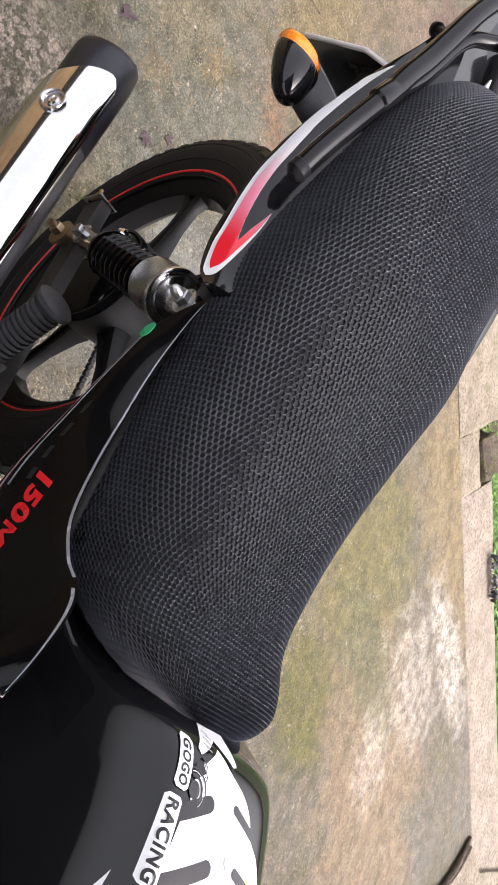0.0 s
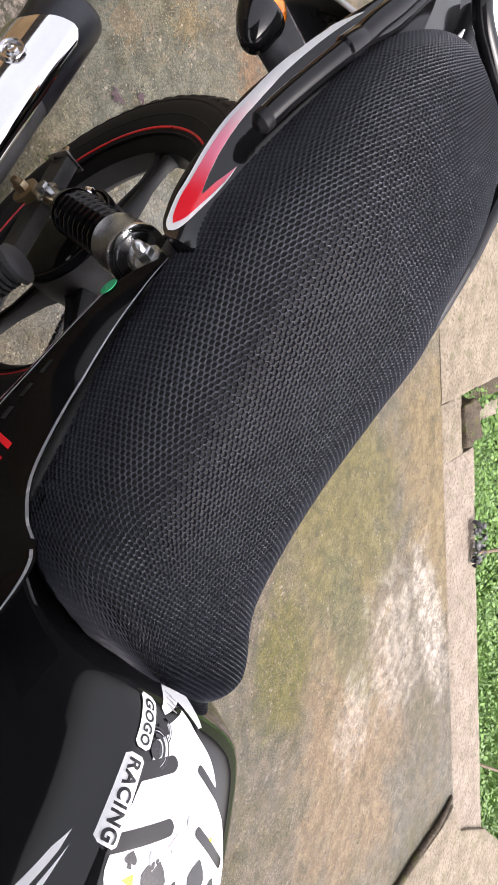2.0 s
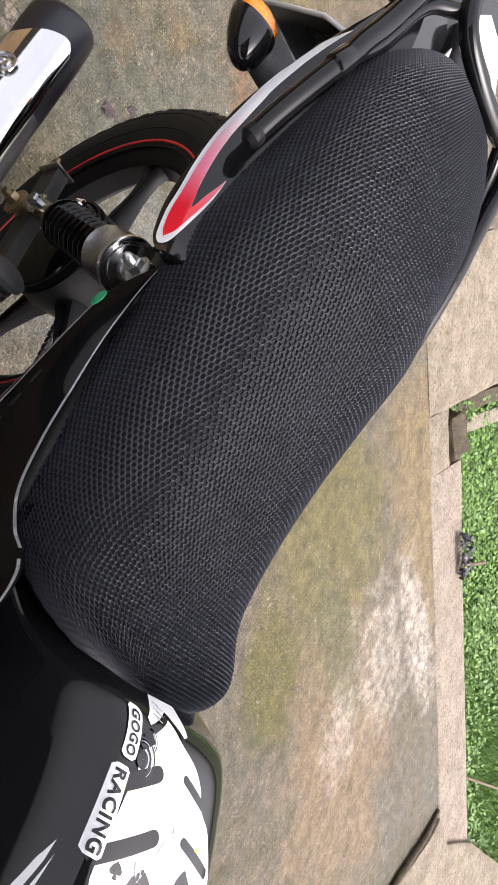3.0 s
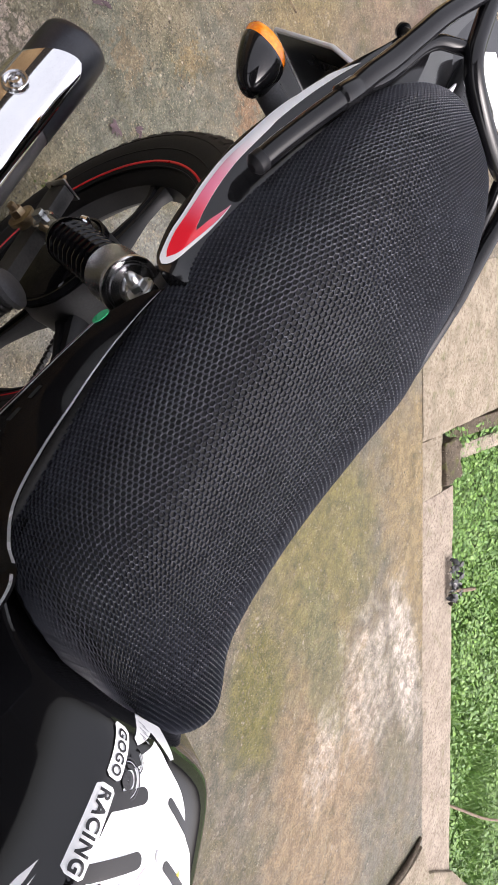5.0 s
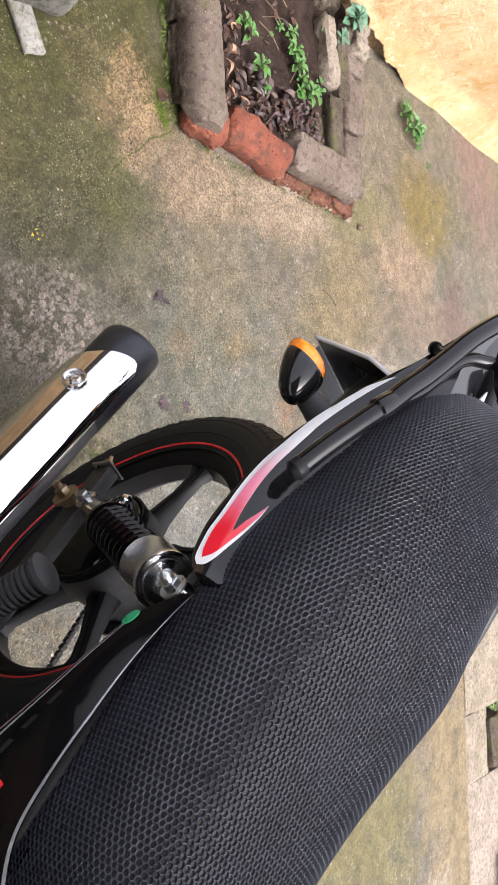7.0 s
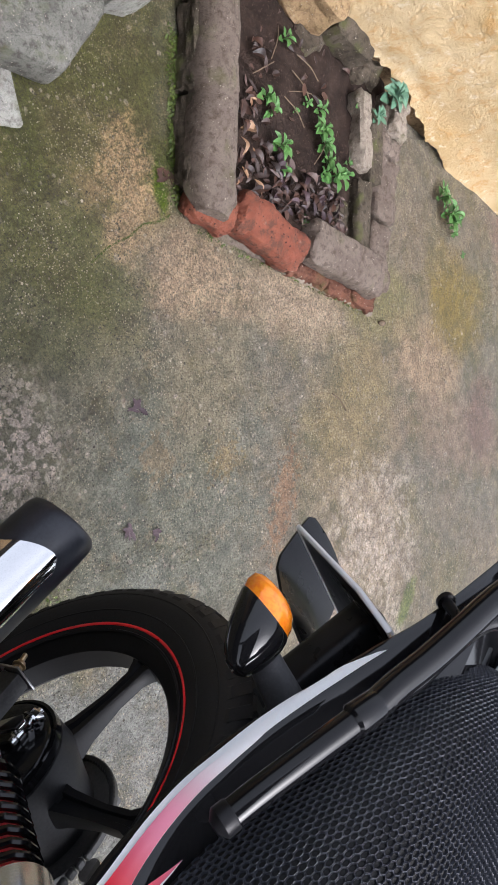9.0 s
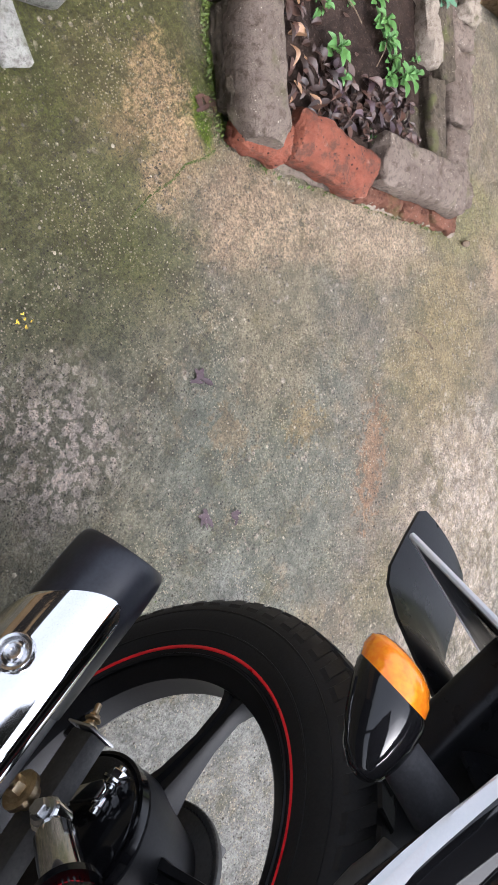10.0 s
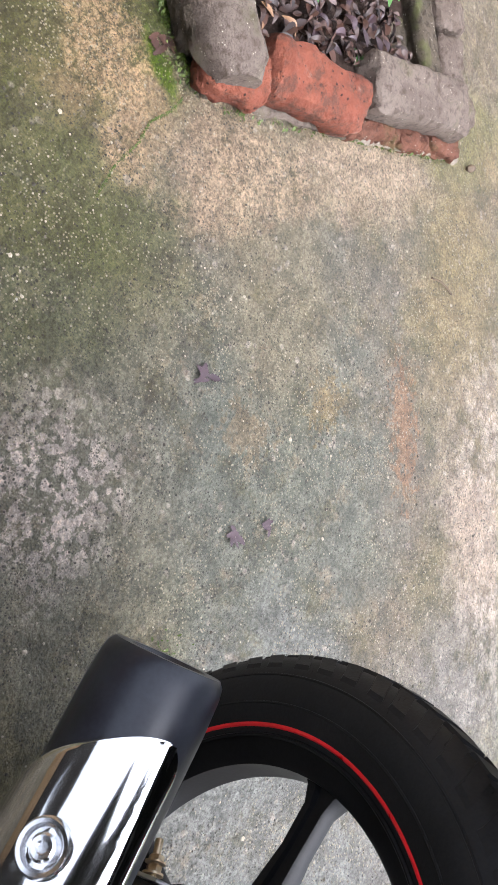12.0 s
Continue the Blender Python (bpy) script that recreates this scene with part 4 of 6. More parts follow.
def peg():
    a, b = Vector((0.232, -0.150, 0.405)), Vector((0.160, -0.152, 0.486))
    rings = [(0, 0.013), (0.03, 0.0165)]
    for k in range(11):
        f = 0.05 + 0.8 * k / 11
        rings += [(f, 0.022), (f + 0.036, 0.022), (f + 0.042, 0.0185), (f + 0.066, 0.0185)]
    return turned(a, b, rings + [(0.88, 0.021), (0.9, 0.027), (0.96, 0.027), (1, 0.021)], 20)


pg = part("foot_peg", peg(), PEG_RUBBER, bike, "ribbed rubber passenger foot peg, folded up")
part("hinge", joined(block((0.03, 0.035, 0.03), pose(0.240, -0.142, 0.397, 0, 48, 0), 0.004), turned((0.238, -0.160, 0.402), (0.238, -0.166, 0.402), [(0, 0.0055), (0.6, 0.0055), (1, 0.003)], 16)), DUSTY, pg, "black hinge with a steel pin")
part("centre_stand", joined(tube([(0.40, -0.10, 0.36), (0.37, -0.14, 0.12), (0.34, -0.16, 0.012), (0.29, -0.17, 0.011)], 0.012, 10), tube([(0.40, 0.10, 0.36), (0.37, 0.14, 0.12), (0.34, 0.16, 0.012), (0.29, 0.17, 0.011)], 0.012, 10), rod((0.385, -0.12, 0.24), (0.385, 0.12, 0.24), 0.011)), DUSTY, bike, "black tubular centre stand")


# ---- seat ----
SEAT_TOP = [(-0.360, 0.853), (-0.250, 0.882), (-0.120, 0.887), (-0.020, 0.879), (0.060, 0.871), (0.140, 0.847), (0.240, 0.821), (0.340, 0.805), (0.430, 0.801), (0.500, 0.819), (0.540, 0.847)]
SEAT_BASE = [(-0.360, 0.801), (-0.250, 0.806), (-0.150, 0.798), (-0.080, 0.774), (0.000, 0.745), (0.080, 0.727), (0.160, 0.700), (0.250, 0.671), (0.340, 0.655), (0.410, 0.659), (0.450, 0.689), (0.480, 0.721), (0.520, 0.769), (0.540, 0.805)]
SEAT_HALF = [(-0.360, 0.106), (-0.250, 0.126), (-0.120, 0.146), (0.000, 0.151), (0.100, 0.154), (0.200, 0.154), (0.300, 0.150), (0.380, 0.145), (0.440, 0.144), (0.490, 0.162), (0.540, 0.184)]
SEAT_X0, SEAT_X1, SEAT_Y = -0.304, 0.534, 0.040
SEAT_HEM = [(-0.36, 0.0), (-0.26, 0.003), (-0.18, 0.007), (-0.08, 0.009), (0.0, 0.012), (0.08, 0.015), (0.14, 0.012), (0.20, 0.004), (0.26, 0.0), (0.54, 0.0)]
SEAT_BULGE = [(-0.36, 0.0), (-0.10, 0.003), (0.04, 0.007), (0.14, 0.004), (0.24, 0.0), (0.34, -0.005), (0.44, -0.007), (0.54, -0.006)]


def seat_section(x, n=64):
    """Points over the seat at x, from its right hem to its left, evenly spaced."""
    w, t, b = curve_at(x, SEAT_HALF), curve_at(x, SEAT_TOP), curve_at(x, SEAT_BASE)
    s0, s1 = max(0.0, x - SEAT_X0), max(0.0, SEAT_X1 - x)
    e = 1.0
    if s0 < 0.17:
        e *= (1 - (1 - s0 / 0.17) ** 2.3) ** (1 / 2.3)
    if s1 < 0.08:
        e *= (1 - (1 - s1 / 0.08) ** 1.6) ** (1 / 1.6) * 0.94 + 0.06
    v = min(1.0, (1 - (1 - min(s0, 0.06) / 0.06) ** 2) ** 0.5) * min(1.0, (1 - (1 - min(s1, 0.05) / 0.05) ** 2) ** 0.5)
    w, t = w * max(e, 0.02), b + (t - b) * (0.15 + 0.85 * v)
    th = np.linspace(0, math.pi, 161)
    c, s = np.cos(th), np.sin(th)
    y = SEAT_Y - 0.0155 * (x - 0.1) - w * np.sign(c) * np.abs(c) ** (2 / 3.2)
    y = y + curve_at(x, SEAT_BULGE) * np.clip(-c, 0, 1) - curve_at(x, SEAT_HEM) * np.clip(c, 0, 1) ** 1.5
    z = b + (t - b) * np.abs(s) ** (2 / 2.6)
    d = np.r_[0, np.cumsum(np.hypot(np.diff(y), np.diff(z)))]
    q = np.linspace(0, d[-1], n)
    return np.interp(q, d, y), np.interp(q, d, z), d[-1]


NX, NV = 150, 64
SX = SEAT_X0 + (SEAT_X1 - SEAT_X0) * (0.5 - 0.5 * np.cos(np.linspace(0, math.pi, NX))) * 0.35 + (SEAT_X1 - SEAT_X0) * np.linspace(0, 1, NX) * 0.65
SGRID = np.array([[(x, yy, zz) for yy, zz in zip(*seat_section(x, NV)[:2])] for x in SX])


def seat_at(u, v):
    """A point of the seat's skin: u from tail to nose, v from the right hem to the left, both 0 to 1."""
    i, j = np.clip(u, 0, 1) * (NX - 1.0001), np.clip(v, 0, 1) * (NV - 1.0001)
    i0, j0 = i.astype(int), j.astype(int)
    fi, fj = (i - i0)[..., None], (j - j0)[..., None]
    return (1 - fi) * (1 - fj) * SGRID[i0, j0] + fi * (1 - fj) * SGRID[i0 + 1, j0] + (1 - fi) * fj * SGRID[i0, j0 + 1] + fi * fj * SGRID[i0 + 1, j0 + 1]


def seat_body():
    bm = bmesh.new()
    vs = [[bm.verts.new(SGRID[i, j]) for j in range(NV)] for i in range(NX)]
    for i in range(NX - 1):
        for j in range(NV - 1):
            bm.faces.new((vs[i][j], vs[i][j + 1], vs[i + 1][j + 1], vs[i + 1][j]))
        bm.faces.new((vs[i][NV - 1], vs[i][0], vs[i + 1][0], vs[i + 1][NV - 1]))
    bm.faces.new([v for v in vs[0]])
    bm.faces.new([v for v in vs[-1]])
    return bm


def seat_net():
    """The stretched net: six-sided cells with raised strands round sunk holes."""
    nu, nv = 150, 84
    du = 1.0 / nu
    dv = 1.0 / nv
    eps = 1e-3
    cu, cv = [], []
    for i in range(nu):
        for j in range(nv):
            cu.append((i + 0.5) * du), cv.append((j + (0.5 if i % 2 else 0.0) + 0.25) * dv)
    cu, cv = np.array(cu), np.array(cv)
    keep = (cv > 0.004) & (cv < 0.996)
    cu, cv = cu[keep], cv[keep]
    # corners of one cell, in steps of the lattice
    hexa = [(-1 / 3, -0.5), (1 / 3, -0.5), (2 / 3, 0.0), (1 / 3, 0.5), (-1 / 3, 0.5), (-2 / 3, 0.0)]
    p0 = seat_at(cu, cv)
    nrm = np.cross(seat_at(cu + eps, cv) - seat_at(cu - eps, cv), seat_at(cu, cv + eps) - seat_at(cu, cv - eps))
    nrm /= np.linalg.norm(nrm, axis=1)[:, None] + 1e-12
    verts, faces = [], []
    n = len(cu)
    jit = np.random.RandomState(3).uniform(0.97, 1.03, n)
    for share, lift in ((1.0, 0.0015), (0.87, 0.0019), (0.70, -0.0003)):
        for hu, hv in hexa:
            sh = share if share == 1.0 else share * jit
            q = seat_at(cu + hu * du * sh, cv + hv * dv * sh)
            verts.append(q + nrm * (lift + 0.0004 * hv * (lift > 0)))
    V = np.stack(verts, 1).reshape(-1, 3)
    idx = np.arange(n)[:, None] * 18
    F = []
    for r in (0, 6):
        for k in range(6):
            F.append(np.concatenate([idx + r + k, idx + r + (k + 1) % 6, idx + r + 6 + (k + 1) % 6, idx + r + 6 + k], 1))
    F = np.concatenate(F)
    me = bpy.data.meshes.new("net_cover")
    me.from_pydata(V.tolist(), [], F.tolist())
    me.materials.append(NET)
    me.polygons.foreach_set("use_smooth", [False] * len(me.polygons))
    return me


seat = part("seat", seat_body(), CUSHION, bike, "long black double seat under a stretched net cover")
net = new("net_cover", seat_net())
net.parent = seat
tagged(net, "charcoal honeycomb mesh seat cover")


def seat_pan():
    """The black base that closes the seat below its hem."""
    rings = []
    for x in np.linspace(SEAT_X0 + 0.03, SEAT_X1 - 0.02, 60):
        y, z, _ = seat_section(x, 32)
        rings.append([Vector((x, SEAT_Y + (y[0] - SEAT_Y) * k, z[0] + h)) for k, h in ((0.94, 0.008), (0.90, -0.015), (0.82, -0.04), (-0.82, -0.04), (-0.90, -0.015), (-0.94, 0.008))])
    return loft(rings)


part("seat_pan", seat_pan(), CUSHION, seat, "black plastic seat base")


# ---- tail cowl ----
COWL_W = [(-0.50, 0.010), (-0.44, 0.040), (-0.35, 0.074), (-0.25, 0.108), (-0.20, 0.125), (-0.15, 0.140), (-0.10, 0.150), (-0.05, 0.155), (0.0, 0.154), (0.08, 0.149), (0.145, 0.144)]
COWL_B = [(-0.50, 0.828), (-0.35, 0.820), (-0.25, 0.802), (-0.196, 0.782), (-0.14, 0.763), (-0.085, 0.735), (-0.048, 0.715), (-0.018, 0.705), (0.024, 0.692), (0.05, 0.685), (0.08, 0.682), (0.114, 0.688), (0.13, 0.696), (0.145, 0.712)]
COWL_T = [(-0.50, 0.835), (-0.35, 0.836), (-0.22, 0.840), (-0.14, 0.829), (-0.07, 0.800), (0.0, 0.772), (0.06, 0.754), (0.11, 0.744), (0.145, 0.736)]
CREASE = [(-0.50, 0.832), (-0.35, 0.828), (-0.25, 0.812), (-0.203, 0.802), (-0.165, 0.792), (-0.11, 0.770), (-0.05, 0.746), (0.01, 0.727), (0.046, 0.722), (0.08, 0.722), (0.12, 0.723), (0.145, 0.727)]


def cowl_side(x, q, lift=0.0):
    """A point on the cowl's right side: a steep flank, a crease, then a shoulder; q runs from its lower to its upper edge."""
    w, b, t = curve_at(x, COWL_W) + lift, curve_at(x, COWL_B), curve_at(x, COWL_T)
    z = b + (t - b) * q
    u = z - curve_at(x, CREASE)
    inset = 0.45 * (z - b) - 0.009 + 0.55 * (u + math.sqrt(u * u + 0.004**2)) + 0.022 * (max(0.0, 0.16 - q) / 0.16) ** 2
    return Vector((x, inset - w, z + lift * 0.6))


def cowl():
    rings = []
    for x in np.linspace(-0.50, 0.145, 60):
        right = [cowl_side(x, q) for q in np.linspace(0, 1, 26)]
        top = [Vector((x, 0.04 + (right[-1].y - 0.04) * f, right[-1].z - 0.012 * (1 - f))) for f in (0.75, 0.35)]
        left = [Vector((p.x, 0.08 - p.y, p.z)) for p in reversed(right + top)]
        low = [Vector((x, 0.04 + (right[0].y - 0.04) * f, right[0].z + 0.01)) for f in (-0.8, -0.3, 0.3, 0.8)]
        rings.append(right + top + left + low)
    return loft(rings)


tail = part("tail_cowl", cowl(), GLOSS_BLACK, bike, "glossy black tail cowl with a red and white stripe")


def on_cowl(lift):
    """Lays (x, z) on the cowl's right side."""
    def place(x, z):
        b, t = curve_at(x, COWL_B), curve_at(x, COWL_T)
        return cowl_side(x, (z - b) / (t - b), lift)
    return place


def smooth_poly(pts, per=5):
    return [(q.x, q.y) for q in spline([(x, z, 0) for x, z in pts], per)][:-1]


OUTER = [(0.135, 0.711), (0.127, 0.704), (0.114, 0.700), (0.088, 0.697), (0.066, 0.699), (0.031, 0.704), (-0.008, 0.714), (-0.042, 0.7275), (-0.078, 0.743), (-0.105, 0.755), (-0.140, 0.769), (-0.168, 0.783), (-0.200, 0.799)]
INNER = [(-0.200, 0.800), (-0.156, 0.787), (-0.120, 0.773), (-0.078, 0.755), (-0.040, 0.7405), (-0.010, 0.7300), (0.020, 0.7225), (0.050, 0.7185), (0.074, 0.7185)]
NOTCH = [(0.074, 0.7185), (0.078, 0.7200), (0.070, 0.7225), (0.056, 0.7260), (0.030, 0.7345)]
PRONG = [(0.030, 0.7345), (0.063, 0.7290), (0.094, 0.7240), (0.120, 0.7195), (0.132, 0.7160), (0.135, 0.711)]
INSET = [(0.124, 0.7095), (0.112, 0.7045), (0.088, 0.7015), (0.066, 0.7035), (0.031, 0.7090), (-0.008, 0.7190), (-0.042, 0.7325), (-0.078, 0.7475), (-0.100, 0.7570)]
inner_edge = smooth_poly(INNER) + smooth_poly(NOTCH, 4)
part("white_outline", sticker(smooth_poly(OUTER) + inner_edge + smooth_poly(PRONG, 4), on_cowl(0.0006), 0.004), WHITE, tail, "white sticker outline")
red_inner = smooth_poly([(-0.100, 0.7570), (-0.078, 0.7550), (-0.040, 0.7405), (-0.010, 0.7300), (0.020, 0.7225), (0.050, 0.7185), (0.074, 0.7185)]) + smooth_poly(NOTCH, 4)
part("stripe", sticker(smooth_poly(INSET) + red_inner + smooth_poly([(0.030, 0.7345), (0.060, 0.7285), (0.090, 0.7225), (0.112, 0.7170), (0.124, 0.7095)], 4), on_cowl(0.0012), 0.004), STICKER, tail, "stripe fading from red to white")
part("tail_pod", block((0.10, 0.10, 0.03), pose(-0.335, 0.047, 0.836, 0, 4, 0), 0.014, 4), PLASTIC, tail, "black tail light housing")
part("tail_light", turned((-0.312, 0.047, 0.850), (-0.310, 0.047, 0.857), [(0, 0.006), (0.6, 0.0058), (0.9, 0.004), (1, 0.001)], 16), RED, tail, "small red light")
part("tail_panel", plate([(-0.285, -0.014), (-0.35, 0.006), (-0.43, 0.026), (-0.46, 0.047), (-0.46, 0.09), (-0.43, 0.115), (-0.385, 0.135), (-0.33, 0.122), (-0.285, 0.108)], 0.004, pose(0, 0, 0.838), 0.001), WHITE, tail, "white tail panel")

# ---- grab rail ----
MID = 0.047
SIDE_TUBE = [(0.003, -0.156, 0.771), (-0.030, -0.153, 0.784), (-0.075, -0.146, 0.801), (-0.121, -0.137, 0.817), (-0.150, -0.130, 0.826)]
rail = part("grab_rail", tube(SIDE_TUBE, 0.0118, 18), SATIN, bike, "satin black tubular grab rail and carrier")
part("rail_end", turned((0.010, -0.157, 0.768), (-0.006, -0.1555, 0.7745), [(0, 0.006), (0.25, 0.0112), (0.35, 0.0126), (0.9, 0.0126), (1, 0.0118)], 24), PLASTIC, rail, "black rubber end plug")
part("collar", turned((-0.112, -0.1395, 0.814), (-0.140, -0.1325, 0.823), [(0, 0.0118), (0.1, 0.0142), (0.9, 0.0142), (1, 0.0120)], 24), SATIN, rail)


def mirrored(pts, s):
    return [(x, y if s > 0 else 2 * MID - y, z) for x, y, z in pts]


part("left_tube", tube(mirrored(SIDE_TUBE, -1), 0.0118, 16), SATIN, rail)
for s in (1, -1):
    part("outer_tube", tube(mirrored([(-0.138, -0.133, 0.822), (-0.165, -0.129, 0.829), (-0.20, -0.121, 0.838), (-0.25, -0.112, 0.850), (-0.30, -0.103, 0.862), (-0.36, -0.085, 0.875), (-0.45, -0.050, 0.885)], s), 0.0128, 16), SATIN, rail)
    part("inner_tube", tube(mirrored([(-0.140, -0.129, 0.820), (-0.180, -0.112, 0.829), (-0.218, -0.101, 0.834), (-0.265, -0.090, 0.843), (-0.290, -0.079, 0.852), (-0.307, -0.060, 0.863), (-0.318, -0.044, 0.874)], s), 0.0092, 14), SATIN, rail)
part("cross_tube", tube([(-0.44, -0.075, 0.884), (-0.39, -0.061, 0.882), (-0.345, -0.053, 0.881), (-0.31, -0.046, 0.881), (-0.290, -0.028, 0.881), (-0.282, 0.010, 0.881), (-0.280, 0.047, 0.881), (-0.282, 0.084, 0.881), (-0.290, 0.122, 0.881), (-0.31, 0.140, 0.881), (-0.345, 0.147, 0.881), (-0.44, 0.169, 0.884)], 0.0125, 16), SATIN, rail)
part("hook", turned((-0.258, -0.106, 0.843), (-0.284, -0.108, 0.815), [(0, 0.0055), (0.82, 0.0055), (0.84, 0.0095), (0.96, 0.0095), (1, 0.008)], 16), PLASTIC, rail, "black luggage hook")


# ---- side cover ----
COVER_TOP = [(0.168, 0.738), (0.20, 0.722), (0.25, 0.706), (0.31, 0.697), (0.37, 0.696), (0.42, 0.704), (0.455, 0.728), (0.474, 0.752), (0.50, 0.765), (0.54, 0.762), (0.578, 0.752)]
COVER_LOW = [(0.168, 0.732), (0.205, 0.684), (0.255, 0.661), (0.32, 0.634), (0.38, 0.607), (0.43, 0.597), (0.47, 0.604), (0.497, 0.632), (0.523, 0.669), (0.55, 0.712), (0.578, 0.748)]


def cover_at(f, q, lift=0.0):
    """A point on the side cover: f from its rear tip to its front one, q from the lower edge up."""
    k = np.linspace(0, 1, len(COVER_TOP))
    lo = Vector((curve_at(f, list(zip(k, [p[0] for p in COVER_LOW]))), 0, curve_at(f, list(zip(k, [p[1] for p in COVER_LOW])))))
    hi = Vector((curve_at(f, list(zip(k, [p[0] for p in COVER_TOP]))), 0, curve_at(f, list(zip(k, [p[1] for p in COVER_TOP])))))
    p = lo.lerp(hi, q)
    g = min(max(f, 0), 1)
    bulge = 0.016 * (math.sin(math.pi * g) ** 0.6 if g < 0.5 else 1.0 - 0.1 * (g - 0.5))
    p.y = -(0.148 + bulge * (1.35 - 1.1 * q - 0.55 * max(0.0, 0.22 - q) / 0.22) + lift)
    p.y += 0.013 * q * q * min(1.0, g / 0.3) * (1.0 if g < 0.75 else 1.0 - (g - 0.75) / 0.25)
    p.z += lift * 0.5
    return p


def cover_strip(q0, q1, f0, f1, lift, n=70, thick=0.001):
    rows = [[cover_at(f, q, lift) for q in np.linspace(q0, q1, 4)] for f in np.linspace(f0, f1, n)]
    bm = loft(rows, False, False)
    bmesh.ops.solidify(bm, geom=bm.faces[:], thickness=thick)
    return bm


def cover_shell():
    rows = [[cover_at(f, q) for q in np.linspace(0, 1, 18)] for f in np.linspace(0, 1, 80)]
    bm = loft(rows, False, False)
    bmesh.ops.solidify(bm, geom=bm.faces[:], thickness=-0.012)
    return bm


cover = part("side_cover", cover_shell(), GLOSS_BLACK, bike, "glossy black side cover with red lettering")
part("upper_trim", cover_strip(0.972, 1.0, 0.02, 0.68, 0.0022, 70, 0.003), TRIM, cover, "silver trim line")
part("front_trim", cover_strip(0.958, 0.985, 0.72, 0.985, 0.0022, 30, 0.003), TRIM, cover, "silver trim line")
lip = [[cover_at(f, 1.0) + Vector((0, k * 0.03, -0.004 - k * 0.06)) for k in (0.03, 0.5, 1.0)] for f in np.linspace(0.03, 0.74, 50)]
part("inner_lip", loft(lip, False, False), CUSHION, cover, "dull black inner edge")
part("lower_stripe", cover_strip(0.07, 0.125, 0.10, 0.62, 0.0012, 60), PINK, cover, "pale pink pinstripe")
part("red_stripe", cover_strip(0.075, 0.14, 0.58, 0.90, 0.0014, 40), RED, cover, "red pinstripe")
part("white_stripe", cover_strip(0.045, 0.06, 0.58, 0.90, 0.0012, 40), WHITE, cover, "thin white pinstripe")
part("pinstripe", cover_strip(0.22, 0.245, 0.14, 0.46, 0.0012, 50), TRIM, cover, "thin white pinstripe")


COVER_TABLE = [cover_at(f, q) for f in np.linspace(0.3, 0.95, 60) for q in np.linspace(0, 1, 24)]


def on_cover(origin, along, high):
    def lay(x, y, z):
        p = Vector(origin) + Vector(along) * x + Vector(high) * y
        near = sorted(((c.x - p.x) ** 2 + (c.z - p.z) ** 2, c.y) for c in COVER_TABLE)[:24]
        ws = [(1 / (d + 2e-5), yy) for d, yy in near]
        return Vector((p.x, sum(w * yy for w, yy in ws) / sum(w for w, _ in ws) - 0.0008 - z, p.z))
    return lay


ta = Vector((0.100, 0, -0.009)).normalized()


def flat(x, y, z):
    return Vector((x, y, z))


def letter_m(x0, w, h, s):
    """A broad slanted M."""
    p = [(0, 0), (0, 1), (0.24, 1), (0.5, 0.48), (0.76, 1), (1, 1), (1, 0), (0.79, 0), (0.79, 0.62), (0.57, 0.18), (0.43, 0.18), (0.21, 0.62), (0.21, 0)]
    bm = bmesh.new()
    bm.faces.new([bm.verts.new((x0 + u * w + 0.2 * v * h, v * h, 0)) for u, v in p])
    bmesh.ops.triangulate(bm, faces=bm.faces[:])
    return bm


digits = lettering("150", 0.0255, flat, 0.2, 0.0, 1.12, 0.05)
last = lettering("G", 0.0255, flat, 0.2, 0.0, 1.0, 0.05)
for bmw, x0, x1 in ((digits, 0.0, 0.054), (last, 0.082, 0.098)):
    lo_x, hi_x = min(v.co.x for v in bmw.verts), max(v.co.x for v in bmw.verts)
    for v in bmw.verts:
        v.co.x = x0 + (v.co.x - lo_x) * (x1 - x0) / (hi_x - lo_x)
word = joined(digits, letter_m(0.055, 0.0225, 0.0182, 0.2), last)
lay = on_cover((0.386, 0, 0.648), ta, Vector((-ta.z, 0, ta.x)))
for v in word.verts:
    v.co = lay(v.co.x, v.co.y, v.co.z)
part("lettering", word, RED, cover, "red lettering 150MG", False)
for k in range(4):
    part("writing_bar", cover_strip(0.37, 0.43, 0.28 + 0.045 * k, 0.305 + 0.045 * k, 0.0006, 6), DUSTY, cover, "faint dark writing")


def disc_on_cover(f, q, r):
    c = cover_at(f, q, 0.0016)
    s = (cover_at(f + 0.03, q) - cover_at(f - 0.03, q)).normalized()
    n = s.cross(cover_at(f, q + 0.1) - cover_at(f, q)).normalized()
    n = n if n.y < 0 else -n
    u = s.cross(n)
    return loft([[c + n * h + k * r * (math.cos(a) * s * 2.0 + math.sin(a) * u) for a in np.linspace(0, 2 * math.pi, 28, False)] for h, k in ((0, 1), (0.001, 1))])


part("green_badge", disc_on_cover(0.125, 0.20, 0.0050), GREEN_STICKER, cover, "small round green sticker")

# ---- fuel tank ----
TANK_TOP = [(0.420, 0.689), (0.460, 0.704), (0.500, 0.754), (0.525, 0.804), (0.550, 0.846), (0.600, 0.870), (0.680, 0.889), (0.800, 0.904), (0.920, 0.894), (1.000, 0.849)]
TANK_HALF = [(0.46, 0.150), (0.50, 0.152), (0.55, 0.153), (0.62, 0.158), (0.70, 0.168), (0.80, 0.170), (0.92, 0.140), (1.0, 0.09)]
TANK_LOW = [(0.460, 0.689), (0.520, 0.679), (0.580, 0.674), (0.680, 0.669), (0.850, 0.679), (1.000, 0.749)]
TANK_Y = 0.041


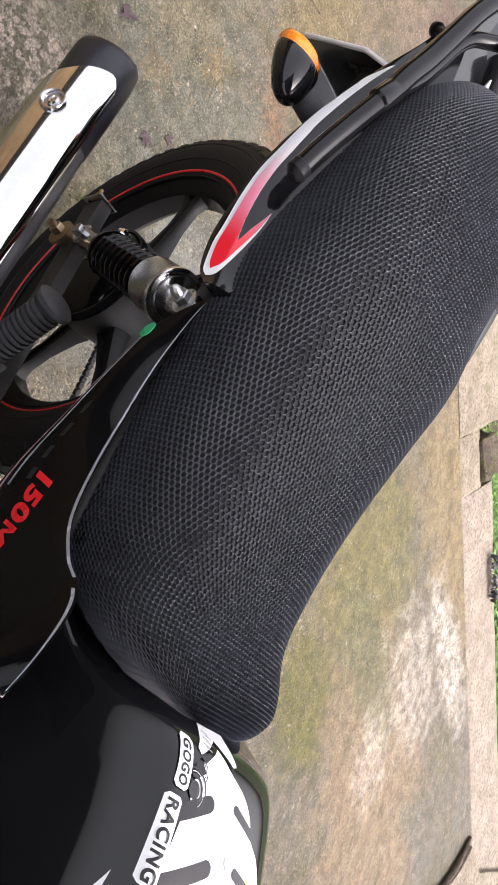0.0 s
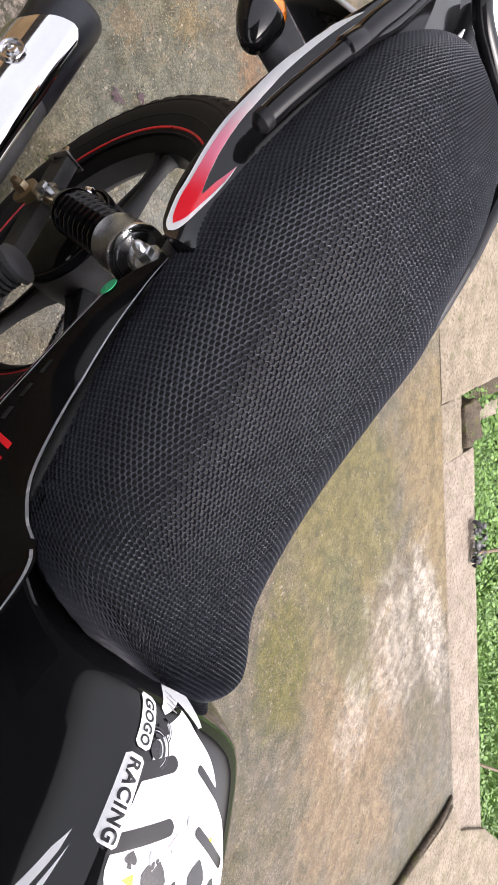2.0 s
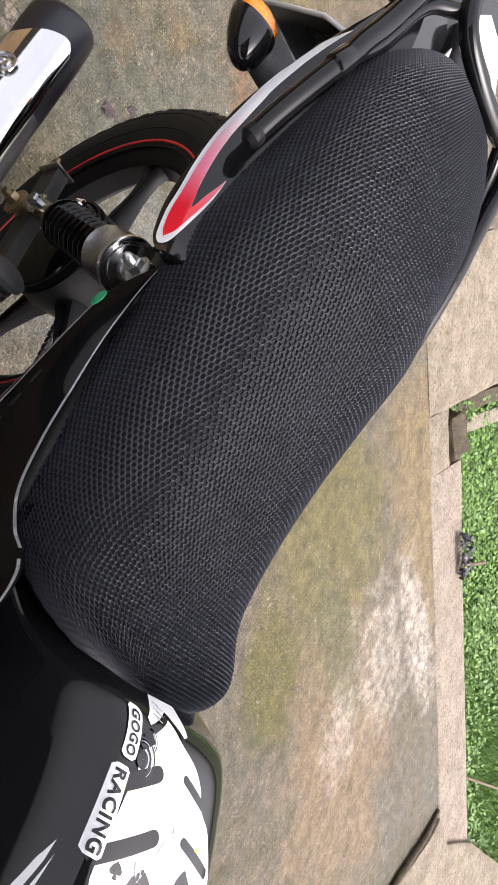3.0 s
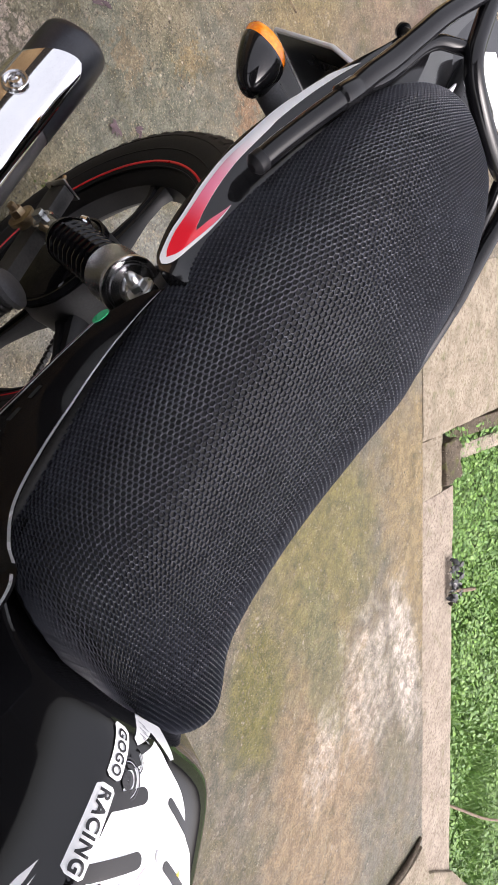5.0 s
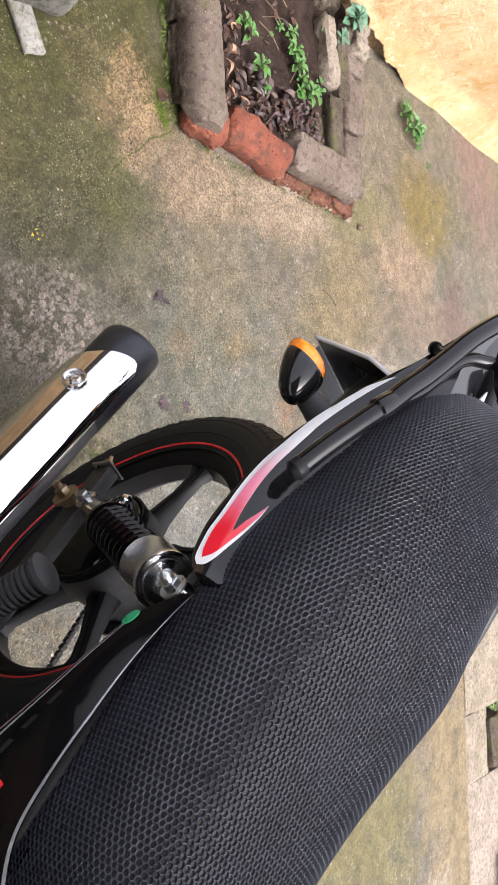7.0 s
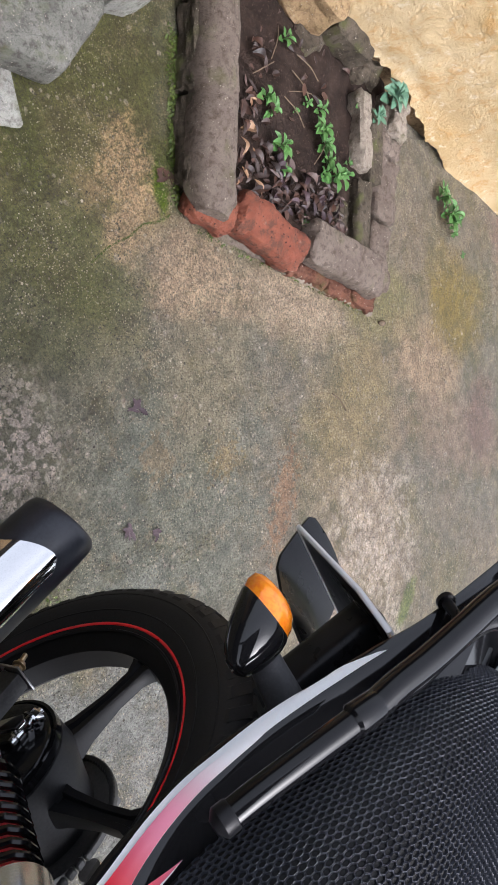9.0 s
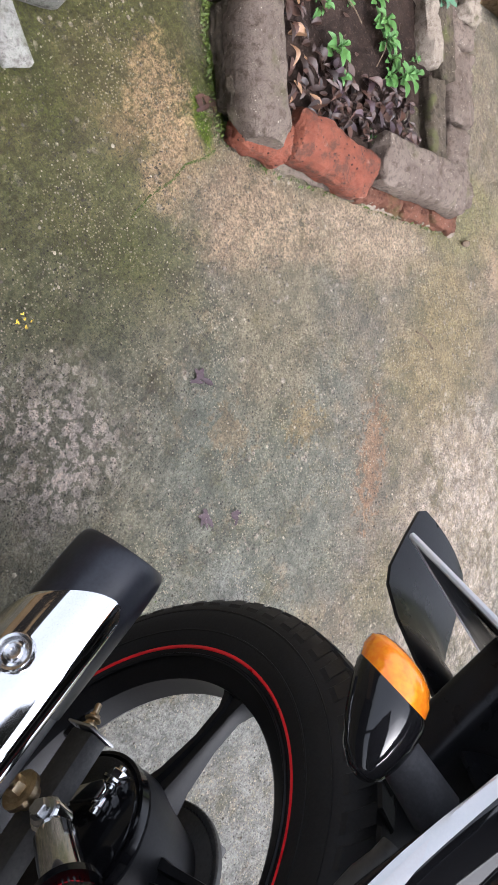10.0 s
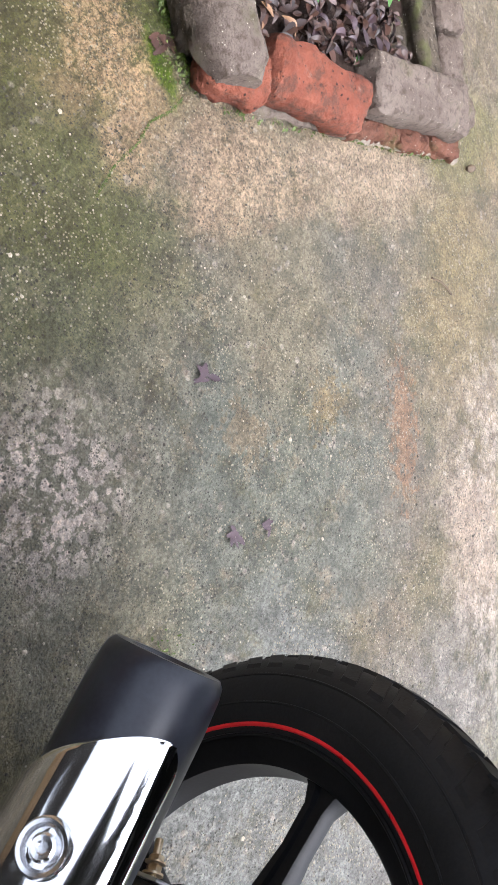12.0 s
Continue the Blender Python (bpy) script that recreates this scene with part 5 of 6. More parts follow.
def tank_height(x, y):
    """The tank's skin over (x, y): a gently crowned top, then a steep flank past the shoulder."""
    w, t, b = curve_at(x, TANK_HALF), curve_at(x, TANK_TOP), curve_at(x, TANK_LOW)
    e = min(1.0, abs(y - TANK_Y) / w)
    return b + (t - b) * (1 - 0.10 * min(e / 0.58, 1.0) ** 2.2 - 0.90 * max(0.0, (e - 0.50) / 0.50) ** 1.55)


def tank_at(x, f):
    """A point of the tank's cross-section; f from -1 to 1 runs over it."""
    w = curve_at(x, TANK_HALF)
    y = TANK_Y + w * math.copysign(1 - (1 - abs(f)) ** 1.6, f)
    return Vector((x, y, tank_height(x, y)))


def tank():
    rings = []
    for x in np.linspace(0.42, 1.0, 54):
        over = [tank_at(x, f) for f in np.linspace(-1, 1, 61)]
        drop = 0.055 * min(1.0, max(0.1, (0.62 - x) / 0.08))
        skirt = [over[k] + Vector((0, s * 0.006 * h, -drop * h)) for k, s, hs in ((0, 1, (1.0, 0.5)), (-1, -1, (0.5, 1.0))) for h in hs]
        rings.append(skirt[:2] + over + skirt[2:])
    return loft(rings)


tank_part = part("fuel_tank", tank(), GLOSS_BLACK, bike, "glossy black fuel tank with white stickers")


def tank_top(x, y, lift):
    """A point on the tank's upper side over (x, y)."""
    return Vector((x, y, tank_height(x, y) + lift))


def on_tank(lift):
    def place(x, y):
        return tank_top(x, y, lift)
    return place


def band(x0, y0, x1, y1, r):
    """A round-ended stroke as an outline."""
    a = math.atan2(y1 - y0, x1 - x0)
    return [(x1 + r * math.cos(a + t), y1 + r * math.sin(a + t)) for t in np.linspace(-math.pi / 2, math.pi / 2, 9)] + [(x0 + r * math.cos(a + t), y0 + r * math.sin(a + t)) for t in np.linspace(math.pi / 2, 1.5 * math.pi, 9)]


# white stickers: a tail flag, a large panel cut out by strokes of bare paint, and the word strips
flag = part("sticker_flag", sticker([(0.5275, 0.0085), (0.548, -0.0125), (0.5522, -0.0100), (0.5377, 0.0175), (0.5513, 0.0335), (0.5490, 0.0404), (0.5300, 0.0435), (0.5270, 0.0177)], on_tank(0.0008), 0.004), WHITE, tank_part, "white sticker with unreadable print")
RIGHT_EDGE = [(0.5408, 0.0139), (0.5475, 0.0215), (0.5563, 0.0310), (0.5684, 0.0499), (0.5835, 0.0625), (0.5930, 0.0655), (0.6010, 0.0720), (0.6101, 0.0854), (0.6222, 0.0949), (0.6398, 0.1076), (0.655, 0.115), (0.700, 0.126), (0.770, 0.122)]
LEFT_EDGE = [(0.770, -0.045), (0.6925, -0.0330), (0.6660, -0.0385), (0.6400, -0.0340), (0.6075, -0.0270), (0.5891, -0.0205), (0.5727, -0.0190), (0.5660, -0.0115), (0.5575, -0.0080), (0.5490, -0.0010)]
panel = part("sticker_panel", sticker(smooth_poly(RIGHT_EDGE, 4) + smooth_poly(LEFT_EDGE, 4), on_tank(0.0008), 0.005), WHITE, tank_part, "large white sticker cut by strokes of black paint")
for x0, y0, x1, y1, r in ((0.600, -0.034, 0.5838, 0.0005, 0.0062), (0.650, -0.040, 0.6270, 0.0085, 0.0062), (0.5800, 0.0365, 0.5945, 0.0680, 0.0036), (0.6240, 0.0475, 0.6420, 0.0960, 0.0042), (0.690, 0.0, 0.672, 0.050, 0.005)):
    part("bare_stroke", sticker(band(x0, y0, x1, y1, r), on_tank(0.0014), 0.004), GLOSS_BLACK, panel, "glossy black stroke of bare paint")
part("bare_stroke", sticker([(0.5640, -0.0060), (0.5720, -0.0185), (0.5600, -0.0175), (0.5560, -0.0100)], on_tank(0.0013), 0.004), GLOSS_BLACK, panel, "glossy black stroke of bare paint")


def ring_sticker(x, y, r0, r1, turn=1.0):
    place = on_tank(0.0015)
    rows = [[place(x + r * math.cos(a), y + 0.8 * r * math.sin(a)) for r in (r0, r1)] for a in np.linspace(0.6, 0.6 + 2 * math.pi * turn, 30)]
    return loft(rows, False, False)


for r0, r1, turn, ink in ((0.0160, 0.0146, 0.46, INK), (0.0132, 0.0126, 0.46, GREY_INK), (0.0112, 0.0085, 0.46, INK), (0.0068, 0.0003, 1.0, INK)):
    part("ring_print", ring_sticker(0.5785, -0.0180, r0, r1, turn), ink, panel)
for r0, r1 in ((0.0100, 0.0090), (0.0074, 0.0066)):
    part("ring_print", ring_sticker(0.5630, -0.0120, r0, r1, 0.36), INK, panel)
part("chevron", sticker([(0.5535, -0.0095), (0.5575, -0.0065), (0.5415, 0.0175), (0.5540, 0.0325), (0.5515, 0.0345), (0.5385, 0.0178)], on_tank(0.0015), 0.004), GLOSS_BLACK, panel, "black line between the stickers")
for x, y, s in ((0.6632, 0.0054, 1.3), (0.6567, 0.0580, 1.25), (0.6673, 0.0295, 0.6), (0.6616, 0.0860, 0.7), (0.655, -0.020, 0.55)):
    part("spade_print", sticker([(x - 0.012 * s, y), (x - 0.006 * s, y + 0.007 * s), (x - 0.001 * s, y + 0.010 * s), (x + 0.004 * s, y + 0.0085 * s), (x + 0.004 * s, y + 0.002 * s), (x + 0.010 * s, y + 0.004 * s), (x + 0.010 * s, y - 0.004 * s), (x + 0.004 * s, y - 0.002 * s), (x + 0.004 * s, y - 0.0085 * s), (x - 0.001 * s, y - 0.010 * s), (x - 0.006 * s, y - 0.007 * s)], on_tank(0.0015), 0.006), INK, panel)
for x, y, s in ((0.6496, 0.0015, 0.85), (0.6186, 0.0345, 0.7), (0.640, 0.020, 0.4)):
    part("heart_print", sticker([(x + 0.010 * s, y), (x, y + 0.007 * s), (x - 0.006 * s, y + 0.006 * s), (x - 0.003 * s, y), (x - 0.006 * s, y - 0.006 * s), (x, y - 0.007 * s)], on_tank(0.0015), 0.006), GREY_INK, panel)
part("pink_print", sticker([(0.6244, 0.0236), (0.6385, 0.0285), (0.6408, 0.0125)], on_tank(0.0015), 0.006), PINK, panel)
part("yellow_print", sticker([(0.6689, -0.0237), (0.6626, -0.0149), (0.6720, -0.0126)], on_tank(0.0015), 0.006), YELLOW, panel)
part("yellow_print", sticker([(0.6225, 0.0690), (0.6275, 0.0665), (0.6285, 0.0720)], on_tank(0.0018), 0.006), YELLOW, panel)
for k in range(6):
    x, y = 0.5335 + 0.0022 * k, 0.0050 + 0.0040 * (k % 2) - 0.002 * k
    part("print_line", sticker([(x, y), (x + 0.0011, y - 0.0004), (x + 0.0030, y + 0.0060), (x + 0.0019, y + 0.0064)], on_tank(0.0015), 0.006), GREY_INK, flag, "unreadable print")


def word_strip(word, x0, y0, x1, y1, size):
    """A rounded white strip with black letters, along a line on the tank."""
    d = Vector((x1 - x0, y1 - y0))
    L = d.length
    d.normalize()
    nrm = Vector((-d.y, d.x))
    m, h = 0.0028, size * 0.72
    c = [(-m, 0.0), (0.0, -m), (L, -m), (L + m, 0.0), (L + m, h), (L, h + m), (0.0, h + m), (-m, h)]
    base = part("word_strip", sticker([(x0 + d.x * u + nrm.x * v, y0 + d.y * u + nrm.y * v) for u, v in c], on_tank(0.0018), 0.003), WHITE, tank_part, "white word strip")
    bm = lettering(word, size, lambda x, y, z: Vector((x, y, z)), 0.0, 0.0, 1.16, 0.03)
    for _ in range(3):
        bmesh.ops.subdivide_edges(bm, edges=[e for e in bm.edges if e.calc_length() > 0.0025], cuts=1)
        bmesh.ops.triangulate(bm, faces=bm.faces[:])
    top = max(v.co.x for v in bm.verts)
    for v in bm.verts:
        x, y = v.co.x * L / top, v.co.y
        v.co = tank_top(x0 + d.x * x + nrm.x * y, y0 + d.y * x + nrm.y * y, 0.0027)
    part("letters", bm, INK, base, "black letters " + word, False)


word_strip("GOGO", 0.5452, -0.0300, 0.5785, -0.0355, 0.0108)
word_strip("RACING", 0.5894, -0.0395, 0.6488, -0.0465, 0.0122)
# The sky's reflection along the tank, laid on as two white slivers.
part("reflection_streak", sticker([(0.6510, -0.0580), (0.6664, -0.0640), (0.700, -0.0735), (0.760, -0.090), (0.700, -0.0700), (0.6664, -0.0610)], on_tank(0.0012), 0.006), WHITE, tank_part, "thin white streak painted as a sky reflection")
part("reflection_streak", sticker([(0.6600, -0.0575), (0.690, -0.0655), (0.76, -0.080), (0.690, -0.0635)], on_tank(0.0012), 0.006), WHITE, tank_part, "thin white streak painted as a sky reflection")

# ---- engine top seen past the tank ----
engine = part("engine", joined(block((0.16, 0.20, 0.16), pose(0.66, 0, 0.50, 0, 10, 0), 0.02, 3), *[block((0.13, 0.19, 0.005), pose(0.70, 0, 0.59 + 0.014 * k, 0, 10, 0), 0.002, 1) for k in range(4)]), STEEL, bike, "grey cast engine below the tank")
part("carburettor", joined(turned((0.555, -0.07, 0.60), (0.60, -0.085, 0.655), [(0, 0.018), (0.2, 0.024), (0.6, 0.024), (0.7, 0.030), (1, 0.028)], 24), block((0.05, 0.045, 0.05), pose(0.57, -0.07, 0.585, 0, 20, 0), 0.006), hex_nut((0.575, -0.095, 0.60), (0, -1, 0.2), 0.007, 0.006)), STEEL, bike, "silver carburettor under the tank")
part("hose", tube([(0.59, -0.10, 0.69), (0.60, -0.108, 0.66), (0.615, -0.11, 0.62), (0.63, -0.10, 0.58)], 0.005, 10), RUBBER, bike, "black fuel hose")

# ---- fender, number plate holder, indicator ----


def fender():
    rows = []
    for x, z, w, d in ((-0.17, 0.725, 0.070, 0.03), (-0.22, 0.672, 0.070, 0.028), (-0.27, 0.618, 0.070, 0.022), (-0.31, 0.577, 0.070, 0.016), (-0.345, 0.549, 0.072, 0.012), (-0.365, 0.542, 0.074, 0.010), (-0.41, 0.536, 0.070, 0.009), (-0.452, 0.530, 0.064, 0.008), (-0.462, 0.529, 0.054, 0.006)):
        rows.append([Vector((x + d * (1 - (y / w) ** 2) * -0.6, y + 0.010, z + d * (1 - (y / w) ** 2) * 0.6)) for y in np.linspace(-w, w, 13)])
    bm = loft(rows, False, False)
    bmesh.ops.subdivide_edges(bm, edges=bm.edges[:], cuts=1, use_grid_fill=True)
    bmesh.ops.solidify(bm, geom=bm.faces[:], thickness=0.004)
    return bm


part("rear_fender", fender(), PLASTIC, bike, "black plastic rear fender with a wide flap")
part("inner_fender", loft([[Vector((0.352 * math.cos(a) * 1.0, y, 0.341 + 0.352 * math.sin(a))) for y in (-0.06, -0.045, 0.045, 0.06)] for a in np.linspace(radians(35), radians(118), 16)], False, False), PLASTIC, bike, "black inner mudguard over the wheel")

PT, PB = Vector((-0.249, 0.010, 0.763)), Vector((-0.370, 0.010, 0.585))
PU = (PT - PB).normalized()
PN = PU.cross(Vector((0, 1, 0))).normalized()
PM = Matrix((( 0, PU.x, PN.x, PB.x), (1, PU.y, PN.y, PB.y), (0, PU.z, PN.z, PB.z), (0, 0, 0, 1)))
outline = [(-0.117, 0.0), (0.117, 0.0), (0.120, 0.165), (0.100, 0.215), (-0.100, 0.215), (-0.120, 0.165)]
holder = part("plate_holder", plate(outline, 0.003, PM, 0.0008), PLASTIC, bike, "black number plate holder with a white rim")
part("white_rim", tube([PM @ Vector((x, y, 0.002)) for x, y in outline + outline[:1]], 0.0036, 8, 1, False), WHITE, holder, "white plate edge")
part("number_plate", plate([(x * 0.985, 0.002 + y * 0.98) for x, y in outline], 0.0016, PM @ Matrix.Translation((0, 0, -0.0028 if PN.x > 0 else 0.0038)), 0.0004), WHITE, holder, "white number plate")
# The slot isn't cut; a thin black plate paints its dark opening.
part("plate_slot", plate([(-0.094, 0.105), (-0.060, 0.120), (-0.060, 0.190), (-0.094, 0.178)], 0.0012, PM @ Matrix.Translation((0, 0, 0.0034 if PN.x > 0 else -0.0016)), 0.0), INK, holder)
pc = PM @ Vector((-0.015, 0.080, 0.0))
part("plate_screw", joined(rod(pc + PN * 0.006, pc - PN * 0.024, 0.0028, 10), hex_nut(pc - PN * 0.004, -PN, 0.007, 0.006)), STEEL, holder, "zinc plate screw")
part("plate_bracket", block((0.14, 0.15, 0.05), pose(-0.235, 0, 0.685, 0, 24, 0), 0.014, 3), PLASTIC, holder)


def indicator(y, s):
    c = Vector((-0.170, y, 0.702))
    axis = Vector((-0.96, s * 0.10, -0.10)).normalized()
    side = axis.cross(Vector((0, 0, 1))).normalized()
    up = side.cross(axis)

    def shell(pairs):
        rings = []
        for f, r in pairs:
            slant = 0.62 * min(1.0, max(0.0, (f + 0.045) / 0.05))
            rings.append([c + axis * (f * 0.95 - slant * r * 0.78 * math.sin(t)) + side * (r * 0.94 * math.cos(t)) + up * (r * 0.78 * math.sin(t)) for t in np.linspace(0, 2 * math.pi, 32, False)])
        return loft(rings)

    body = part("indicator", shell([(-0.062, 0.006), (-0.058, 0.014), (-0.046, 0.023), (-0.028, 0.030), (-0.010, 0.0335), (0.003, 0.0345), (0.007, 0.0335)]), GLOSS_BLACK, bike, "black indicator with an amber lens")
    part("lens", shell([(0.005, 0.0330), (0.016, 0.0338), (0.027, 0.030), (0.033, 0.022), (0.036, 0.010), (0.0365, 0.003)]), AMBER, body, "amber plastic lens")
    part("stalk", tube([(-0.150, y - s * 0.012, 0.700), (-0.142, y - s * 0.040, 0.710), (-0.132, y - s * 0.075, 0.722)], [0.015, 0.0165, 0.019], 16), PEG_RUBBER, body, "black rubber stalk")
    return body


indicator(-0.177, -1)

# ---- planting bed by the house wall ----
bed = empty("planter", "small planting bed edged with bricks and mortar by the wall", "planter", kind="structure")
SOIL_Z = 0.045


def soil():
    bm = bmesh.new()
    rows = []
    for i in range(41):
        row = []
        for j in range(41):
            a, b = 0.47 + 0.66 * i / 40, 1.02 + 0.58 * j / 40
            z = SOIL_Z + 0.018 * noise.noise((a * 9, b * 9, 0)) + 0.010 * noise.noise((a * 31, b * 31, 2)) - 0.03 * max(0, (a - 0.92) / 0.2) * max(0, (1.3 - b) / 0.2)
            row.append(bm.verts.new(yard(a, b, z)))
        rows.append(row)
    for i in range(40):
        for j in range(40):
            bm.faces.new((rows[i][j], rows[i + 1][j], rows[i + 1][j + 1], rows[i][j + 1]))
    return bm


thing("soil", soil(), SOIL, "dark damp soil littered with leaves in the bed", "soil", kind="structure")


def bed_brick(a, b, z, la, lb, h, turn=0.0, mat=BRICK, amount=0.006, seed=0.0, name="brick", tilt=0.0, bevel=0.010):
    return part(name, rough_block((la, lb, h), yard_pose(a, b, z, turn, tilt), amount * 0.9, 12, 26.0, bevel, seed), mat, bed)


# front wall
bed_brick(0.522, 1.002, 0.034, 0.125, 0.085, 0.066, -6, BRICK, 0.008, 1.0, tilt=14, bevel=0.024)
bed_brick(0.693, 1.006, 0.046, 0.235, 0.100, 0.076, -9, BRICK, 0.008, 2.0, tilt=16, bevel=0.031)
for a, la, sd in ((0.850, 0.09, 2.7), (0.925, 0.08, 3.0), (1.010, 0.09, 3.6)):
    bed_brick(a, 0.993, 0.012, la, 0.07, 0.044, sd, BRICK_DARK, 0.012, sd, bevel=0.014)
bed_brick(1.130, 0.995, 0.014, 0.11, 0.075, 0.046, -4, BRICK_DARK, 0.012, 4.0, bevel=0.016)
bed_brick(0.975, 1.032, 0.066, 0.310, 0.108, 0.058, 0, MORTAR, 0.008, 5.0, "mortar_cap", 6, 0.018)
bed_brick(0.65, 0.984, 0.002, 0.34, 0.045, 0.018, -3, MORTAR, 0.010, 6.0, "mortar_bed", 0, 0.006)
bed_brick(1.01, 0.976, 0.000, 0.38, 0.035, 0.018, 0, STRIP, 0.010, 6.6, "mortar_bed", 0, 0.006)
# left wall
for k in range(3):
    bed_brick(0.480 - 0.018 * k, 1.12 + 0.20 * k, 0.03, 0.10, 0.19, 0.062, 5, MORTAR_DARK, 0.010, 7.0 + k)


def long_cap():
    """The rounded mortar cap along the bed's outer wall."""
    rings = []
    for i in range(56):
        f = i / 55
        b = 0.970 + 0.63 * f
        a = 0.498 - 0.050 * f + 0.006 * noise.noise((f * 9, 0, 0))
        tip = min(1.0, 0.62 + i / 9)
        w, h = (0.057 - 0.011 * f + 0.005 * noise.noise((f * 12, 4, 0))) * tip, (0.037 + 0.004 * noise.noise((f * 10, 7, 0))) * tip
        rings.append([yard(a + (0.012 * (1 - tip)) + w * c * (1 + 0.07 * noise.noise((c * 3, f * 30, 1))), b, 0.068 + h * s + 0.004 * noise.noise((c * 4, f * 40, 2))) for c, s in ((-1, -0.9), (-1.05, -0.1), (-0.95, 0.4), (-0.8, 0.7), (-0.5, 0.92), (-0.2, 1.0), (0.2, 0.98), (0.5, 0.9), (0.75, 0.72), (0.9, 0.45), (1.0, 0.0), (0.95, -0.9))])
    return loft(rings)


part("mortar_cap", long_cap(), MORTAR, bed, "long rounded mortar cap")
# right wall: a cap outside, bricks lying inside
for k in range(3):
    bed_brick(1.135 + 0.012 * k, 1.10 + 0.19 * k, 0.034, 0.10, 0.18, 0.075, 0, MORTAR, 0.010, 11.0 + k, "mortar_cap", 0, 0.016)
bed_brick(1.045, 1.17, 0.038, 0.062, 0.21, 0.07, 4, MORTAR_DARK, 0.007, 15.0)
bed_brick(1.075, 1.38, 0.040, 0.062, 0.20, 0.07, 6, MORTAR_DARK, 0.007, 16.0)
bed_brick(0.985, 1.12, 0.015, 0.07, 0.18, 0.05, 2, MORTAR_DARK, 0.007, 17.0)
bed_brick(1.015, 1.40, 0.055, 0.055, 0.21, 0.06, 8, STRIP, 0.010, 18.0, "stone", 0, 0.02)
bed_brick(1.16, 1.50, 0.06, 0.07, 0.12, 0.08, 0, STRIP, 0.012, 19.0, "stone", 0, 0.02)

# rubble at the foot of the house wall
for a, b, z, sx, sy, sz, sd in ((0.72, 1.62, 0.10, 0.17, 0.14, 0.12, 1), (0.90, 1.60, 0.06, 0.16, 0.10, 0.13, 2), (0.56, 1.63, 0.12, 0.16, 0.14, 0.18, 3), (1.02, 1.59, 0.03, 0.12, 0.10, 0.10, 4), (0.42, 1.62, 0.14, 0.14, 0.12, 0.2, 5), (0.82, 1.58, 0.02, 0.2, 0.10, 0.08, 6)):
    thing("rubble_stone", rough_block((sx, sy, sz), yard_pose(a, b, z, sd * 9 - 20), 0.018, 3, 12.0, 0.03, sd * 3.1), STONE_WARM if sd in (1, 3, 5) else MORTAR_DARK, "warm rubble stone bedded at the foot of the house wall", "stone", "rubble stones at the wall")

# lumps of stone lying beside the bed
g = "loose stones beside the bed"


def lump(poly, thick, z, mat, label, sd, rise=0.0):
    m = yard_pose(0, 0, z)
    bm = plate(poly, thick, Matrix.Identity(4), 0.018)
    bmesh.ops.triangulate(bm, faces=bm.faces[:])
    bmesh.ops.subdivide_edges(bm, edges=[e for e in bm.edges if e.calc_length() > 0.04], cuts=3)
    bm.normal_update()
    for v in bm.verts:
        v.co += v.normal * 0.010 * noise.noise(v.co * 11 + Vector((sd, sd, 0)))
        v.co.z += rise * (v.co.y - poly[0][1])
    bmesh.ops.transform(bm, matrix=m, verts=bm.verts)
    return thing("broken_slab", bm, mat, label, "stone", g)


s1 = lump([(-0.30, 0.99), (-0.06, 1.040), (0.118, 1.075), (0.145, 1.13), (0.185, 1.225), (0.17, 1.42), (-0.30, 1.46)], 0.075, 0.002, STONE, "broken grey concrete lump with a drilled hole and lichen", 3)
# No hole is cut: a black disc paints the dark inside it.
part("hole_shade", turned(yard(-0.034, 1.088, 0.074), yard(-0.034, 1.088, 0.0825), [(0, 0.008), (1, 0.009)], 16), INK, s1, "black disc for the shade in a drilled hole")
lump([(0.20, 1.26), (0.27, 1.295), (0.32, 1.36), (0.36, 1.46), (0.34, 1.58), (0.18, 1.58), (0.16, 1.40)], 0.09, 0.002, STONE_PALE, "pale broken stone lump spotted with lichen", 8)
thing("tile_shard", rough_block((0.052, 0.135, 0.014), yard_pose(0.036, 1.035, 0.008, 24), 0.002, 2, 30.0, 0.006, 4.0), STONE_PALE, "pale ribbed shard of tile lying on the concrete", "shard")
thing("kerb_rubble", rough_block((0.14, 0.18, 0.14), yard_pose(2.155, -0.815, -0.050, 4), 0.018, 4, 14.0, 0.012, 5.0), MORTAR_DARK, "broken lump of old concrete in the gap of the edge", "stone")
for k in range(2):
    thing("garden_beam", block((1.2, 0.07, 0.07), yard_pose(2.86, -0.765 - 0.10 * k, -0.08, -4), 0.006), STRIP if k else MORTAR_DARK, "mossy old timber lying along the garden's edge", "beam", "old timbers at the edge")

# ---- plants ----


def leaf_into(bm, root, tip, wide, bend=0.2, lobes=0, fold=0.35):
    """A folded leaf from root to tip; lobes crinkle its edge."""
    root, tip = Vector(root), Vector(tip)
    d = tip - root
    side = d.cross(Vector((0, 0, 1)))
    side = (side if side.length > 1e-6 else Vector((1, 0, 0))).normalized()
    up = side.cross(d).normalized()
    n = 5 + lobes * 2
    mids, ls, rs = [], [], []
    for k in range(n + 1):
        f = k / n
        w = wide * math.sin(math.pi * min(1, f * 0.92 + 0.04)) ** 0.8
        if lobes:
            w *= 1.15 if k % 2 else 0.72
        c = root + d * f + up * (bend * d.length * math.sin(math.pi * f) * 0.6)
        mids.append(bm.verts.new(c)), ls.append(bm.verts.new(c + side * w + up * w * fold)), rs.append(bm.verts.new(c - side * w + up * w * fold))
    for k in range(n):
        bm.faces.new((mids[k], mids[k + 1], ls[k + 1], ls[k]))
        bm.faces.new((rs[k], rs[k + 1], mids[k + 1], mids[k]))


